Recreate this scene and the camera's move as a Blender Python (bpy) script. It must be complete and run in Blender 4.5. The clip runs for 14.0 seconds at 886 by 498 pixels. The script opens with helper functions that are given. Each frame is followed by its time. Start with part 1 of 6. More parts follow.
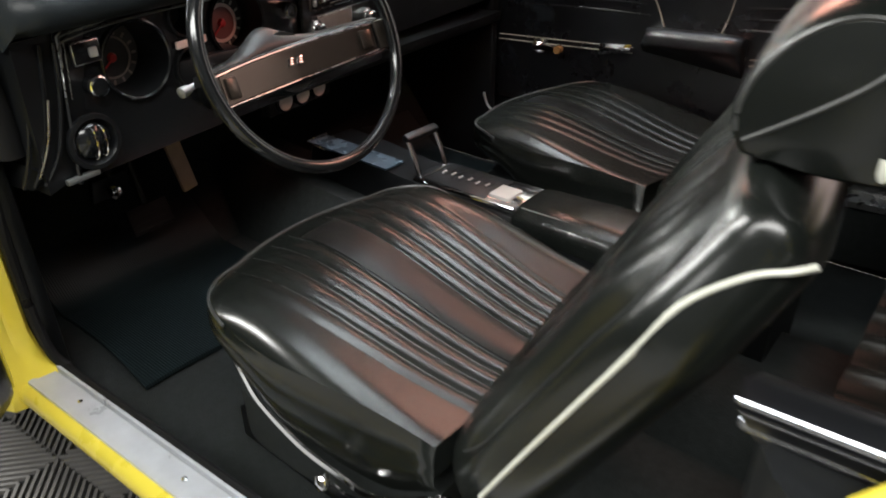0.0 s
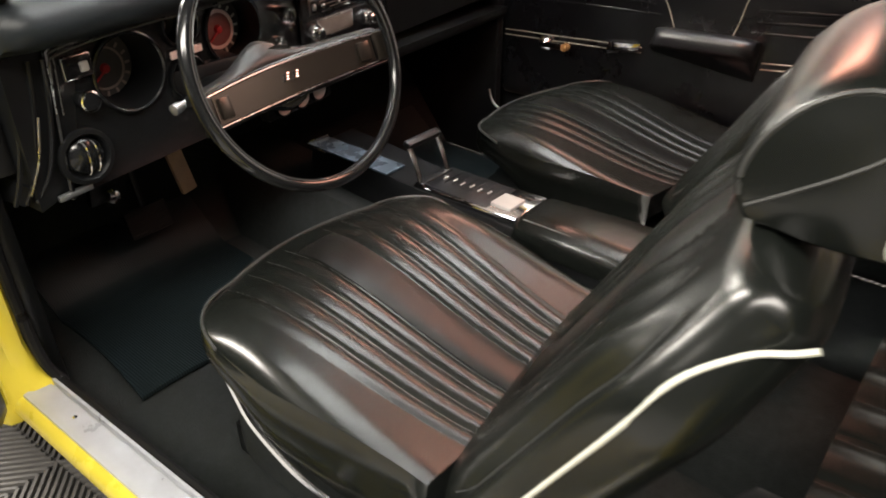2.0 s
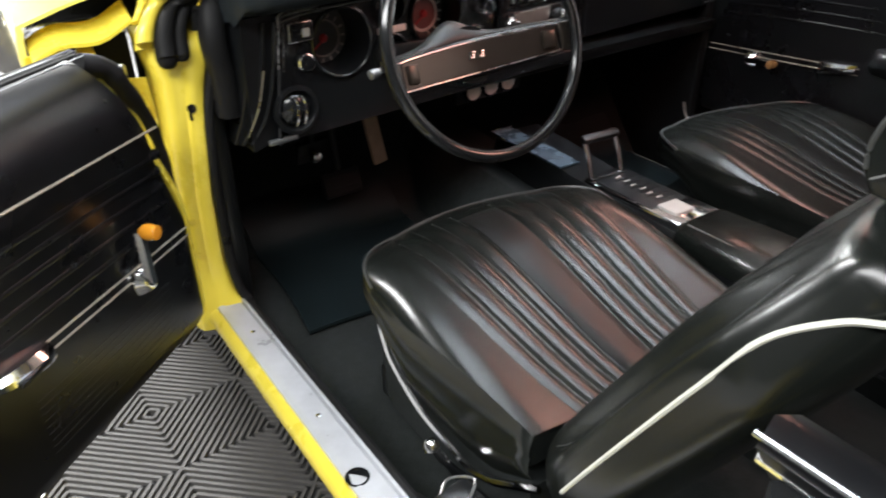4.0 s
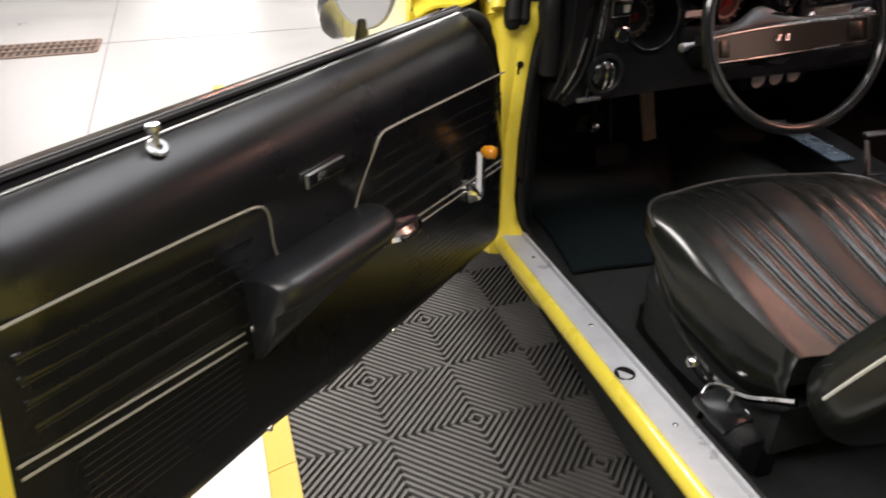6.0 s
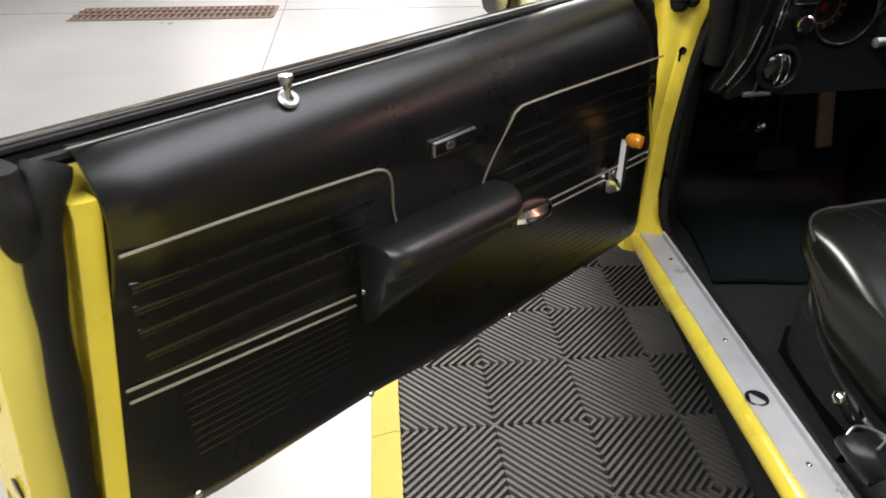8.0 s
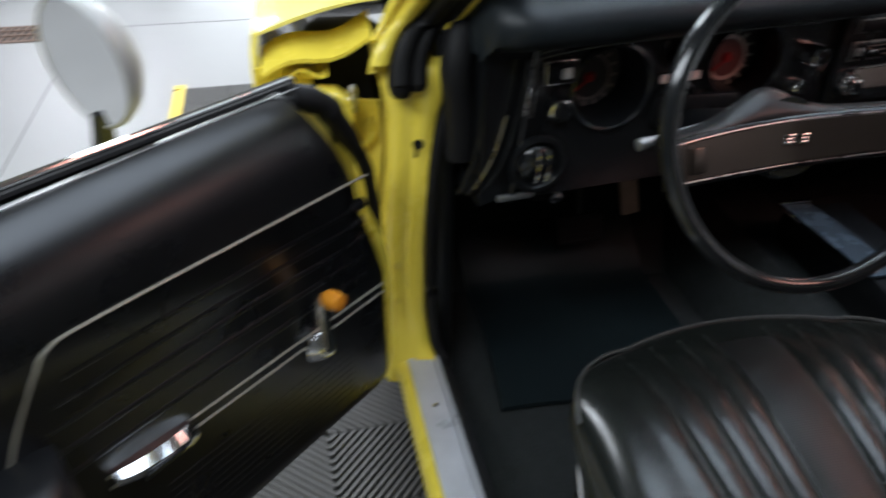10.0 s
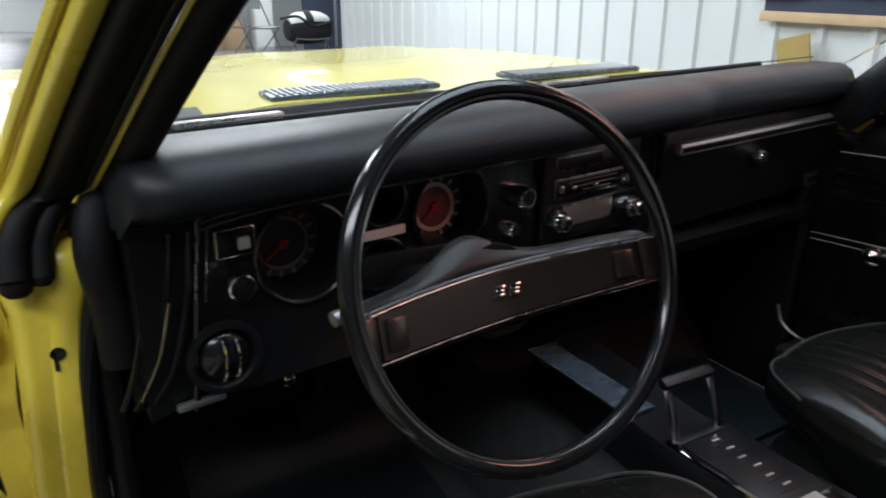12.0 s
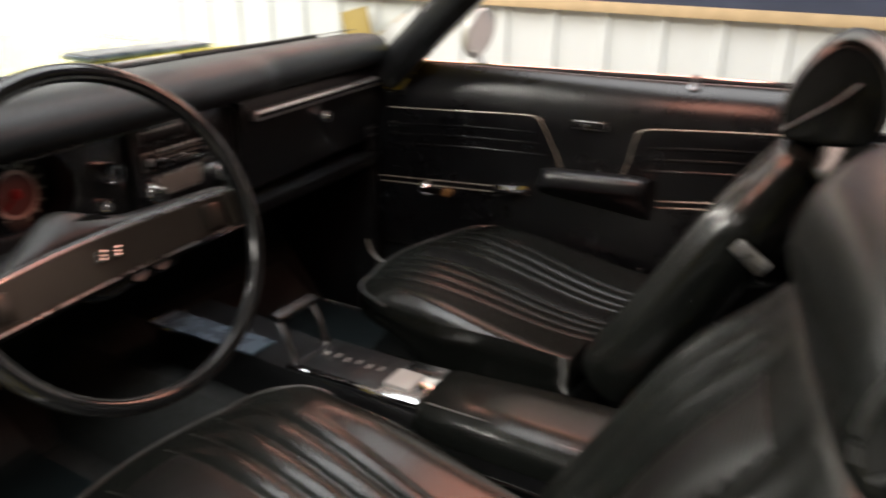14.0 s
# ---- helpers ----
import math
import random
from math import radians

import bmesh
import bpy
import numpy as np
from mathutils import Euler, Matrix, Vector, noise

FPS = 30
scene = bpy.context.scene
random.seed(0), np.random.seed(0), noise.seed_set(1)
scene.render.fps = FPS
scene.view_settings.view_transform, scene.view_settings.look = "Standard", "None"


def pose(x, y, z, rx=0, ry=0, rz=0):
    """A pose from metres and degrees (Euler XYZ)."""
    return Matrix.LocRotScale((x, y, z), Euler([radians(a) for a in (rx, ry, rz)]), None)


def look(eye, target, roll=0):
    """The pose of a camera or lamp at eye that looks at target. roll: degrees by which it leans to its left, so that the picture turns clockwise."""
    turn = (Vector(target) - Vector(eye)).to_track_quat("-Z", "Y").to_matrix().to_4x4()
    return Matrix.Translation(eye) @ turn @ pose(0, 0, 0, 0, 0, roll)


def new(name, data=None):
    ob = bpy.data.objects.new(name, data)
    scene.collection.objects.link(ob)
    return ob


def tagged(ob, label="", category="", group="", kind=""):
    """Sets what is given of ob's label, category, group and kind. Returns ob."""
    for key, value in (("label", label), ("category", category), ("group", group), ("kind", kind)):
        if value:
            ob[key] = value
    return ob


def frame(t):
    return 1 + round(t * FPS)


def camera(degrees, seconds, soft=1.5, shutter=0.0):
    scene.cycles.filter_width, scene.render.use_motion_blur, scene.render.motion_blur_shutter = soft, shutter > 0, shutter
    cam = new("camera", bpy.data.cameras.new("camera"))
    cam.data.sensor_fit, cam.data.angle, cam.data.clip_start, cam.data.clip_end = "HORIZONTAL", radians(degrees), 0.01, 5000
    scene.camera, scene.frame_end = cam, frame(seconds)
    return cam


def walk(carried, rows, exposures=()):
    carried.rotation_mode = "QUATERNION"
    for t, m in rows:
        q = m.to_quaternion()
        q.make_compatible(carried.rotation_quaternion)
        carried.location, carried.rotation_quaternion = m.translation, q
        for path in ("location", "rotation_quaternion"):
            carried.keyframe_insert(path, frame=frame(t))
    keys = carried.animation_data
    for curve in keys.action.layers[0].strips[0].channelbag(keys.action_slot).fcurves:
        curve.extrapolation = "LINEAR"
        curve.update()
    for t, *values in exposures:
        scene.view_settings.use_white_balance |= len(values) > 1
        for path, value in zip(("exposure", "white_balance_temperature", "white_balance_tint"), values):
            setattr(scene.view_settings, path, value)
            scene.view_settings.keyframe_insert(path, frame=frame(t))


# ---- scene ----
cam = camera(65.0, 14.0, soft=1.8, shutter=0.5)
PATH = [
    (0, (-1.006, -1.117, 1.104), (0.329, -0.009, 0.111), -0.3),
    (0.5, (-0.925, -0.989, 1.101), (0.4, 0.11, 0.083), -0.2),
    (1, (-0.839, -0.925, 1.091), (0.481, 0.168, 0.06), -0.3),
    (1.5, (-0.903, -1.006, 1.109), (0.402, 0.089, 0.062), -0.3),
    (2, (-0.957, -1.096, 1.15), (0.339, 0.009, 0.1), -0.1),
    (2.2, (-0.943, -1.136, 1.159), (0.336, -0.011, 0.112), 0.2),
    (4.3, (-0.994, -1.206, 1.118), (-0.171, 0.32, 0.12), -0.3),
    (4.5, (-1.022, -1.216, 1.124), (-0.261, 0.343, 0.129), -0.2),
    (5, (-1.112, -1.263, 1.126), (-0.484, 0.354, 0.13), -0.2),
    (5.5, (-1.172, -1.322, 1.131), (-0.646, 0.331, 0.135), -0.0),
    (6, (-1.219, -1.369, 1.121), (-0.824, 0.321, 0.128), -0.2),
    (6.5, (-1.251, -1.392, 1.107), (-0.997, 0.327, 0.117), -0.2),
    (7, (-1.259, -1.395, 1.088), (-1.11, 0.333, 0.092), 0.0),
    (7.2, (-1.253, -1.39, 1.086), (-1.146, 0.339, 0.085), 0.0),
    (9.3, (-1.004, -1.107, 1.124), (-1.038, 0.581, 0.052), 0.3),
    (9.5, (-0.965, -1.047, 1.128), (-0.982, 0.64, 0.054), 0.5),
    (10, (-0.86, -0.932, 1.14), (-0.565, 0.741, 0.084), 0.4),
    (10.5, (-0.739, -0.853, 1.138), (-0.198, 0.826, 0.195), 0.2),
    (11, (-0.713, -0.809, 1.121), (-0.022, 0.889, 0.322), 0.3),
    (11.5, (-0.716, -0.782, 1.099), (0.107, 0.906, 0.412), 0.4),
    (12, (-0.696, -0.795, 1.087), (0.219, 0.864, 0.445), 0.3),
    (12.5, (-0.668, -0.81, 1.084), (0.338, 0.8, 0.454), 0.2),
    (13, (-0.659, -0.816, 1.095), (0.446, 0.726, 0.459), 0.1),
    (13.5, (-0.727, -0.846, 1.096), (0.604, 0.49, 0.432), 0.2),
    (14, (-0.771, -0.933, 1.104), (0.862, -0.018, 0.401), 0.5),
]
walk(cam, [(t, look(eye, target, roll)) for t, eye, target, roll in PATH], [(0, 0.42, 6700, 12), (1, 0.5, 7200, 15), (2.2, 0.75, 7400, 16), (4.4, 0.42, 6400, 14), (5.5, 0.02, 7000, 19), (7, 0.03, 6900, 18), (9.5, 0.0, 6300, 13), (10.1, -0.46, 5900, 12), (11, -0.24, 5650, 12), (12.5, -0.88, 6400, 15), (13.4, -0.8, 6800, 16), (14, -0.1, 7200, 17)])


# world and lights ------------------------------------------------------------
world = bpy.data.worlds.new("world")
scene.world = world
world.use_nodes = True
bg = world.node_tree.nodes["Background"]
bg.inputs[0].default_value = (0.75, 0.82, 0.9, 1)
bg.inputs[1].default_value = 0.05


def lamp(name, at, size, watts, colour, target):
    data = bpy.data.lights.new(name, "AREA")
    data.shape, data.size, data.size_y = "RECTANGLE", size[0], size[1]
    data.energy, data.color = watts, colour
    ob = new(name, data)
    ob.matrix_world = look(at, target)
    return ob


# ceiling tube lights of the garage, out of view; far and warm ones added
lamp("ceiling_lamp_front", (-2.1, 3.3, 3.55), (0.8, 3.4), 350, (0.96, 1.0, 0.98), (-2.1, 3.2, 0))
lamp("ceiling_lamp_side", (-3.1, -1.7, 3.55), (1.1, 5.2), 310, (0.96, 1.0, 0.98), (-3.0, -1.8, 0))
lamp("ceiling_lamp_middle", (0.7, -0.5, 3.6), (2.2, 2.5), 125, (0.84, 0.93, 1.0), (0.7, -0.5, 0))
lamp("ceiling_lamp_hood", (0.6, 4.9, 3.55), (2.6, 0.6), 330, (0.96, 1.0, 0.98), (0.9, 4.4, 0))
# next three are fills added to brighten the far wall and floor
lamp("fill_far_left", (-4.5, 11.0, 3.55), (2.4, 0.5), 190, (0.96, 1.0, 0.98), (-4.5, 11.0, 0))
lamp("fill_deep", (-3.5, 24.0, 3.55), (3.0, 8.0), 900, (0.96, 1.0, 0.98), (-3.5, 24.0, 0))
lamp("fill_end", (-3.5, 39.0, 3.55), (3.0, 8.0), 900, (0.96, 1.0, 0.98), (-3.5, 39.0, 0))
lamp("ceiling_lamp_far", (2.0, 10.5, 3.55), (2.4, 0.5), 300, (0.96, 1.0, 0.98), (2.0, 10.5, 0))
# two unseen warm panels by the side wall, added for pink reflections
lamp("warm_fill_side", (2.85, -1.9, 1.75), (1.0, 3.6), 10, (1.0, 0.6, 0.5), (0.0, -1.9, 1.5))
lamp("warm_fill_upper", (2.93, 1.1, 3.1), (2.8, 0.6), 34, (1.0, 0.43, 0.33), (0.0, 0.9, 2.0))
# unseen warm source added under the headliner to redden the seats' gloss
lamp("headliner_warm_fill", (0.32, -0.62, 1.275), (0.40, 0.26), 3.7, (1.0, 0.46, 0.35), (0.32, -0.62, 0))


# materials -------------------------------------------------------------------
def mat(name, colour, rough=0.5, metal=0.0, grain=0.0, scale=200.0, var=0.0, vscale=6.0, rvar=0.0, coat=0.0, spec=0.5, tint=None, bump2=0.0, b2scale=12.0):
    m = bpy.data.materials.new(name)
    m.use_nodes = True
    nt = m.node_tree
    b = nt.nodes["Principled BSDF"]
    b.inputs["Base Color"].default_value = (*colour, 1)
    b.inputs["Roughness"].default_value = rough
    b.inputs["Metallic"].default_value = metal
    b.inputs["Coat Weight"].default_value = coat
    b.inputs["Coat Roughness"].default_value = 0.06
    b.inputs["Specular IOR Level"].default_value = spec
    geo = nt.nodes.new("ShaderNodeTexCoord")
    co = geo.outputs["Object"]
    if var > 0 or rvar > 0:
        n = nt.nodes.new("ShaderNodeTexNoise")
        n.inputs["Scale"].default_value = vscale
        n.inputs["Detail"].default_value = 6
        n.inputs["Roughness"].default_value = 0.62
        nt.links.new(co, n.inputs["Vector"])
        if var > 0:
            mix = nt.nodes.new("ShaderNodeMix")
            mix.data_type = "RGBA"
            dark = tint or tuple(c * (1 - var) for c in colour)
            mix.inputs["A"].default_value = (*dark, 1)
            mix.inputs["B"].default_value = (*[min(1, c * (1 + var)) for c in colour], 1)
            nt.links.new(n.outputs["Fac"], mix.inputs["Factor"])
            nt.links.new(mix.outputs["Result"], b.inputs["Base Color"])
        if rvar > 0:
            r = nt.nodes.new("ShaderNodeMapRange")
            r.inputs["From Min"].default_value, r.inputs["From Max"].default_value = 0.3, 0.7
            r.inputs["To Min"].default_value, r.inputs["To Max"].default_value = max(0.02, rough - rvar), min(1, rough + rvar)
            nt.links.new(n.outputs["Fac"], r.inputs["Value"])
            nt.links.new(r.outputs["Result"], b.inputs["Roughness"])
    last = None
    for amount, sc, kind in ((bump2, b2scale, "noise"), (grain, scale, "cell")):
        if amount <= 0:
            continue
        t = nt.nodes.new("ShaderNodeTexNoise" if kind == "noise" else "ShaderNodeTexVoronoi")
        t.inputs["Scale"].default_value = sc
        nt.links.new(co, t.inputs["Vector"])
        bp = nt.nodes.new("ShaderNodeBump")
        bp.inputs["Strength"].default_value = amount
        bp.inputs["Distance"].default_value = 0.004 if kind == "noise" else 0.0008
        nt.links.new(t.outputs["Fac" if kind == "noise" else "Distance"], bp.inputs["Height"])
        if last:
            nt.links.new(last, bp.inputs["Normal"])
        last = bp.outputs["Normal"]
    if last:
        nt.links.new(last, b.inputs["Normal"])
    return m


VINYL = mat("black_vinyl", (0.0055, 0.0066, 0.0058), 0.45, grain=0.05, scale=700, rvar=0.04, vscale=14, spec=0.03, bump2=0.06, b2scale=9)
vb = VINYL.node_tree.nodes["Principled BSDF"]
vb.inputs["Coat Weight"].default_value = 0.9
vb.inputs["Coat Roughness"].default_value = 0.24
vb.inputs["Coat IOR"].default_value = 1.5
DOORVINYL = mat("black_door_vinyl", (0.0035, 0.0038, 0.0045), 0.29, grain=0.05, scale=700, rvar=0.04, vscale=9, spec=0.5)
ARMVINYL = mat("armrest_vinyl", (0.008, 0.0088, 0.010), 0.37, grain=0.06, scale=700, rvar=0.04, vscale=14, spec=0.5)
RIBBED = mat("ribbed_vinyl_insert", (0.006, 0.0064, 0.006), 0.34, rvar=0.04, spec=0.3)
wv = RIBBED.node_tree.nodes.new("ShaderNodeTexWave")
wv.bands_direction = "Y"
wv.inputs["Scale"].default_value = 105.0
wc = RIBBED.node_tree.nodes.new("ShaderNodeTexCoord")
wb = RIBBED.node_tree.nodes.new("ShaderNodeBump")
wb.inputs["Strength"].default_value = 0.35
wb.inputs["Distance"].default_value = 0.0006
RIBBED.node_tree.links.new(wc.outputs["Object"], wv.inputs["Vector"])
RIBBED.node_tree.links.new(wv.outputs["Fac"], wb.inputs["Height"])
RIBBED.node_tree.links.new(wb.outputs["Normal"], RIBBED.node_tree.nodes["Principled BSDF"].inputs["Normal"])
PAD = mat("dash_pad", (0.011, 0.0138, 0.0155), 0.42, grain=0.2, scale=600, rvar=0.06, spec=0.24)
PLASTIC = mat("black_plastic", (0.0045, 0.005, 0.0056), 0.38, grain=0.1, scale=800, rvar=0.06, spec=0.35)
GLOSS = mat("gloss_black", (0.0055, 0.006, 0.0066), 0.2, rvar=0.05)
RIMGLOSS = mat("wheel_rim_plastic", (0.008, 0.0085, 0.009), 0.13, rvar=0.03, spec=0.6)
SATIN = mat("brushed_spoke_panel", (0.066, 0.054, 0.045), 0.28, 0.8, var=0.04, rvar=0.0, vscale=60)
CARPET = mat("black_carpet", (0.018, 0.021, 0.021), 0.95, grain=1.0, scale=420, var=0.5, vscale=60, spec=0.2)
MATRUB = mat("floor_mat_rubber", (0.0065, 0.011, 0.0125), 0.36, grain=0.5, scale=350, var=0.3, vscale=20)
mw = MATRUB.node_tree.nodes.new("ShaderNodeTexWave")
mw.bands_direction = "X"
mw.inputs["Scale"].default_value = 60.0
mc = MATRUB.node_tree.nodes.new("ShaderNodeTexCoord")
mb = MATRUB.node_tree.nodes.new("ShaderNodeBump")
mb.inputs["Strength"].default_value = 0.5
mb.inputs["Distance"].default_value = 0.0015
MATRUB.node_tree.links.new(mc.outputs["Object"], mw.inputs["Vector"])
MATRUB.node_tree.links.new(mw.outputs["Fac"], mb.inputs["Height"])
MATRUB.node_tree.links.new(mb.outputs["Normal"], MATRUB.node_tree.nodes["Principled BSDF"].inputs["Normal"])
YELLOW = mat("yellow_paint", (0.86, 0.75, 0.17), 0.22, coat=0.6, var=0.05, vscale=3, rvar=0.04, bump2=0.05, b2scale=14)
JAMB = mat("yellow_jamb_paint", (0.76, 0.61, 0.065), 0.3, coat=0.3, var=0.1, vscale=9, rvar=0.08, bump2=0.2, b2scale=24)
COVER = mat("pale_plastic_cover", (0.34, 0.335, 0.315), 0.4, var=0.1, vscale=30)
ALU = mat("worn_aluminium", (0.50, 0.51, 0.54), 0.36, 0.25, grain=0.1, scale=500, var=0.3, vscale=14, rvar=0.14, bump2=0.15, b2scale=30)
CHROME = mat("chrome", (0.86, 0.86, 0.87), 0.12, 1.0, rvar=0.05, vscale=20)
MIRROR = mat("mirror_glass", (0.92, 0.93, 0.93), 0.03, 1.0)
MIRSHELL = mat("grey_mirror_shell", (0.42, 0.42, 0.41), 0.45, 0.3, rvar=0.05)
SILVER = mat("brushed_bright_metal", (0.8, 0.8, 0.81), 0.42, 1.0, rvar=0.05, vscale=30)
DULLCHROME = mat("dull_chrome", (0.6, 0.6, 0.6), 0.3, 1.0, rvar=0.1, vscale=30)
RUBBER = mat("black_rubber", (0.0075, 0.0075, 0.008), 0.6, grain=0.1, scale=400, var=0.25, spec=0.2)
TILE = mat("grey_rubber_tile", (0.105, 0.10, 0.097), 0.62, var=0.25, vscale=9, rvar=0.1)
# near-black that stands for shade between tile ribs and under the grate
GAPSHADE = mat("gap_shade", (0.012, 0.012, 0.012), 0.9, var=0.2)
YTRIM = mat("yellow_ramp_edge", (0.56, 0.41, 0.065), 0.5, var=0.15, vscale=12, grain=0.3, scale=250)
CONCRETE = mat("polished_concrete", (0.235, 0.23, 0.228), 0.33, var=0.2, vscale=1.2, rvar=0.07, bump2=0.06, b2scale=5)
JOINT = mat("joint_filler", (0.12, 0.118, 0.115), 0.8, var=0.2)
WALLMAT = mat("white_steel_wall", (0.74, 0.76, 0.75), 0.42, var=0.05, vscale=2.5, rvar=0.06, bump2=0.03, b2scale=3)
CEIL = mat("ceiling_paint", (0.16, 0.165, 0.165), 0.8, var=0.06, vscale=1.5)
RUST = mat("rusty_grate", (0.12, 0.075, 0.055), 0.7, var=0.5, vscale=25, grain=0.4, scale=200)
WALLGREY = mat("grey_wall_paint", (0.15, 0.155, 0.155), 0.7, var=0.08, vscale=1.5)
PLATEBLUE = mat("blue_grey_metal", (0.11, 0.15, 0.19), 0.27, 0.55, rvar=0.08, vscale=20)
TRIMLINE = mat("dull_beige_trim", (0.30, 0.285, 0.24), 0.4, 0.4, rvar=0.05)
STEEL = mat("steel_tube", (0.32, 0.33, 0.34), 0.38, 0.9, rvar=0.1)
PIPING = mat("vinyl_piping", (0.03, 0.031, 0.03), 0.35, rvar=0.05)
GREYLINE = mat("grey_trim_and_highlight", (0.10, 0.105, 0.10), 0.3, rvar=0.05)
CREAM = mat("cream_strip", (0.50, 0.50, 0.44), 0.35, var=0.08, vscale=20)
# shaded copy of the amber knob, for the passenger's door
SHADEDAMBER = mat("shaded_amber_knob", (0.16, 0.085, 0.035), 0.2, coat=0.4, var=0.1, vscale=60)
DARKCHROME = mat("dark_chrome", (0.20, 0.19, 0.18), 0.28, 1.0, rvar=0.08, vscale=30)
AMBER = mat("amber_knob", (0.66, 0.26, 0.02), 0.12, coat=0.6, var=0.1, vscale=60)
RED = mat("red_needle", (0.42, 0.02, 0.025), 0.4, var=0.1)
DIAL = mat("dial_face", (0.035, 0.03, 0.03), 0.5, var=0.2, vscale=40)
# raised pink base carries the warm light on the dial ring
DIALRING = mat("dial_ring", (0.80, 0.60, 0.55), 0.5, var=0.15, vscale=60)
DARKRING = mat("darker_dial_ring", (0.20, 0.155, 0.14), 0.5, var=0.2, vscale=60)
SMOKED = mat("smoked_window", (0.10, 0.085, 0.075), 0.25, var=0.2, vscale=60)
# reddened dial colour, in place of warm light reaching the gauge
WARMDIAL = mat("warm_lit_dial_face", (0.20, 0.07, 0.065), 0.5, var=0.2, vscale=60)
WHITEPL = mat("white_plastic", (0.75, 0.72, 0.68), 0.35, var=0.06, vscale=30)
PINKFACE = mat("gauge_glass_face", (0.6, 0.52, 0.49), 0.3, var=0.08, vscale=40)
WOODSTRIP = mat("pale_wood_strip", (0.62, 0.44, 0.25), 0.6, var=0.25, vscale=12)
NAVY = mat("dark_blue_cloth", (0.045, 0.055, 0.09), 0.8, var=0.3, vscale=6)
CARD = mat("brown_cardboard", (0.42, 0.28, 0.17), 0.8, var=0.12, vscale=8)
OCHRE = mat("ochre_board", (0.38, 0.27, 0.07), 0.6, var=0.15, vscale=7)
REDCLOTH = mat("dark_red_cloth", (0.25, 0.03, 0.02), 0.8, var=0.2)
WHITECLOTH = mat("white_cloth", (0.78, 0.78, 0.76), 0.8, var=0.1, vscale=10)
BLACKCLOTH = mat("black_cloth", (0.02, 0.02, 0.022), 0.85, var=0.3, vscale=10)
GREYSEAT = mat("grey_chair_seat", (0.25, 0.26, 0.26), 0.6, var=0.2, vscale=10)
TYRE = mat("tyre_rubber", (0.02, 0.02, 0.02), 0.7, var=0.3, vscale=20)
RUSTEDGE = mat("brown_pedal_rubber", (0.42, 0.27, 0.19), 0.65, grain=0.4, scale=300, var=0.3, vscale=30)
GLASS = bpy.data.materials.new("clear_glass")
GLASS.use_nodes = True
gb = GLASS.node_tree.nodes["Principled BSDF"]
gb.inputs["Transmission Weight"].default_value = 1.0
gb.inputs["Roughness"].default_value = 0.0
gb.inputs["IOR"].default_value = 1.02
gb.inputs["Base Color"].default_value = (0.94, 0.97, 0.96, 1)


# mesh helpers ----------------------------------------------------------------
def V(*a):
    return Vector(a)


def thing(name, at, label, category, group="", kind=""):
    e = new(name)
    e.empty_display_size = 0.1
    e.location = at
    bpy.context.view_layer.update()
    return tagged(e, label, category, group, kind)


def mesh_of(name, bm, material, smooth=True, sharp=40):
    me = bpy.data.meshes.new(name)
    bmesh.ops.recalc_face_normals(bm, faces=bm.faces[:])
    for f in bm.faces:
        f.smooth = smooth
    if smooth:
        lim = radians(sharp)
        for e in bm.edges:
            if len(e.link_faces) == 2 and e.calc_face_angle(0) > lim:
                e.smooth = False
    bm.to_mesh(me)
    bm.free()
    me.materials.append(material)
    return me


def part(name, bm, material, parent=None, label="", smooth=True, sharp=40):
    ob = new(name, mesh_of(name, bm, material, smooth, sharp))
    if parent is not None:
        ob.parent = parent
        if parent.parent is None:
            ob.matrix_parent_inverse = parent.matrix_basis.inverted()
    if label:
        tagged(ob, label)
    return ob


def loft(rings, closed=True, caps=True, bm=None):
    """Skin rings of equally many points."""
    bm = bm or bmesh.new()
    rows = [[bm.verts.new(p) for p in ring] for ring in rings]
    n = len(rows[0])
    for a, b in zip(rows, rows[1:]):
        for i in range(n if closed else n - 1):
            j = (i + 1) % n
            bm.faces.new((a[i], a[j], b[j], b[i]))
    if caps and closed:
        bm.faces.new(rows[0][::-1])
        bm.faces.new(rows[-1])
    return bm


def tube(path, r, n=8, closed=False, bm=None, squash=1.0):
    """A round bar along a path."""
    path = [Vector(p) for p in path]
    rings = []
    k = len(path)
    up = Vector((0.03, 0.02, 1)).normalized()
    for i, p in enumerate(path):
        d = (path[(i + 1) % k] - path[i - 1]) if closed else (path[min(i + 1, k - 1)] - path[max(i - 1, 0)])
        d.normalize()
        a = d.cross(up)
        if a.length < 0.05:
            a = d.cross(Vector((0, 1, 0)))
        a.normalize()
        b = a.cross(d)
        rr = r[i] if isinstance(r, (list, tuple)) else r
        rings.append([p + rr * (math.cos(t) * a + squash * math.sin(t) * b) for t in [2 * math.pi * j / n for j in range(n)]])
    if closed:
        rings.append(rings[0])
        out = loft(rings, True, False, bm)
        bmesh.ops.remove_doubles(out, verts=out.verts[:], dist=1e-6)
        return out
    return loft(rings, True, True, bm)


def box(c, s, bevel=0.004, m=None, bm=None, seg=2):
    """A bevelled block of size s round c; m turns it about its middle."""
    own = bmesh.new()
    bmesh.ops.create_cube(own, size=1)
    bmesh.ops.scale(own, vec=s, verts=own.verts[:])
    if bevel > 0:
        bmesh.ops.bevel(own, geom=own.edges[:] + own.verts[:], offset=min(bevel, min(s) * 0.45), segments=seg, affect="EDGES", profile=0.5)
    t = Matrix.Translation(c) @ (m.to_4x4() if m is not None else Matrix.Identity(4))
    bmesh.ops.transform(own, matrix=t, verts=own.verts[:])
    return join(bm, own)


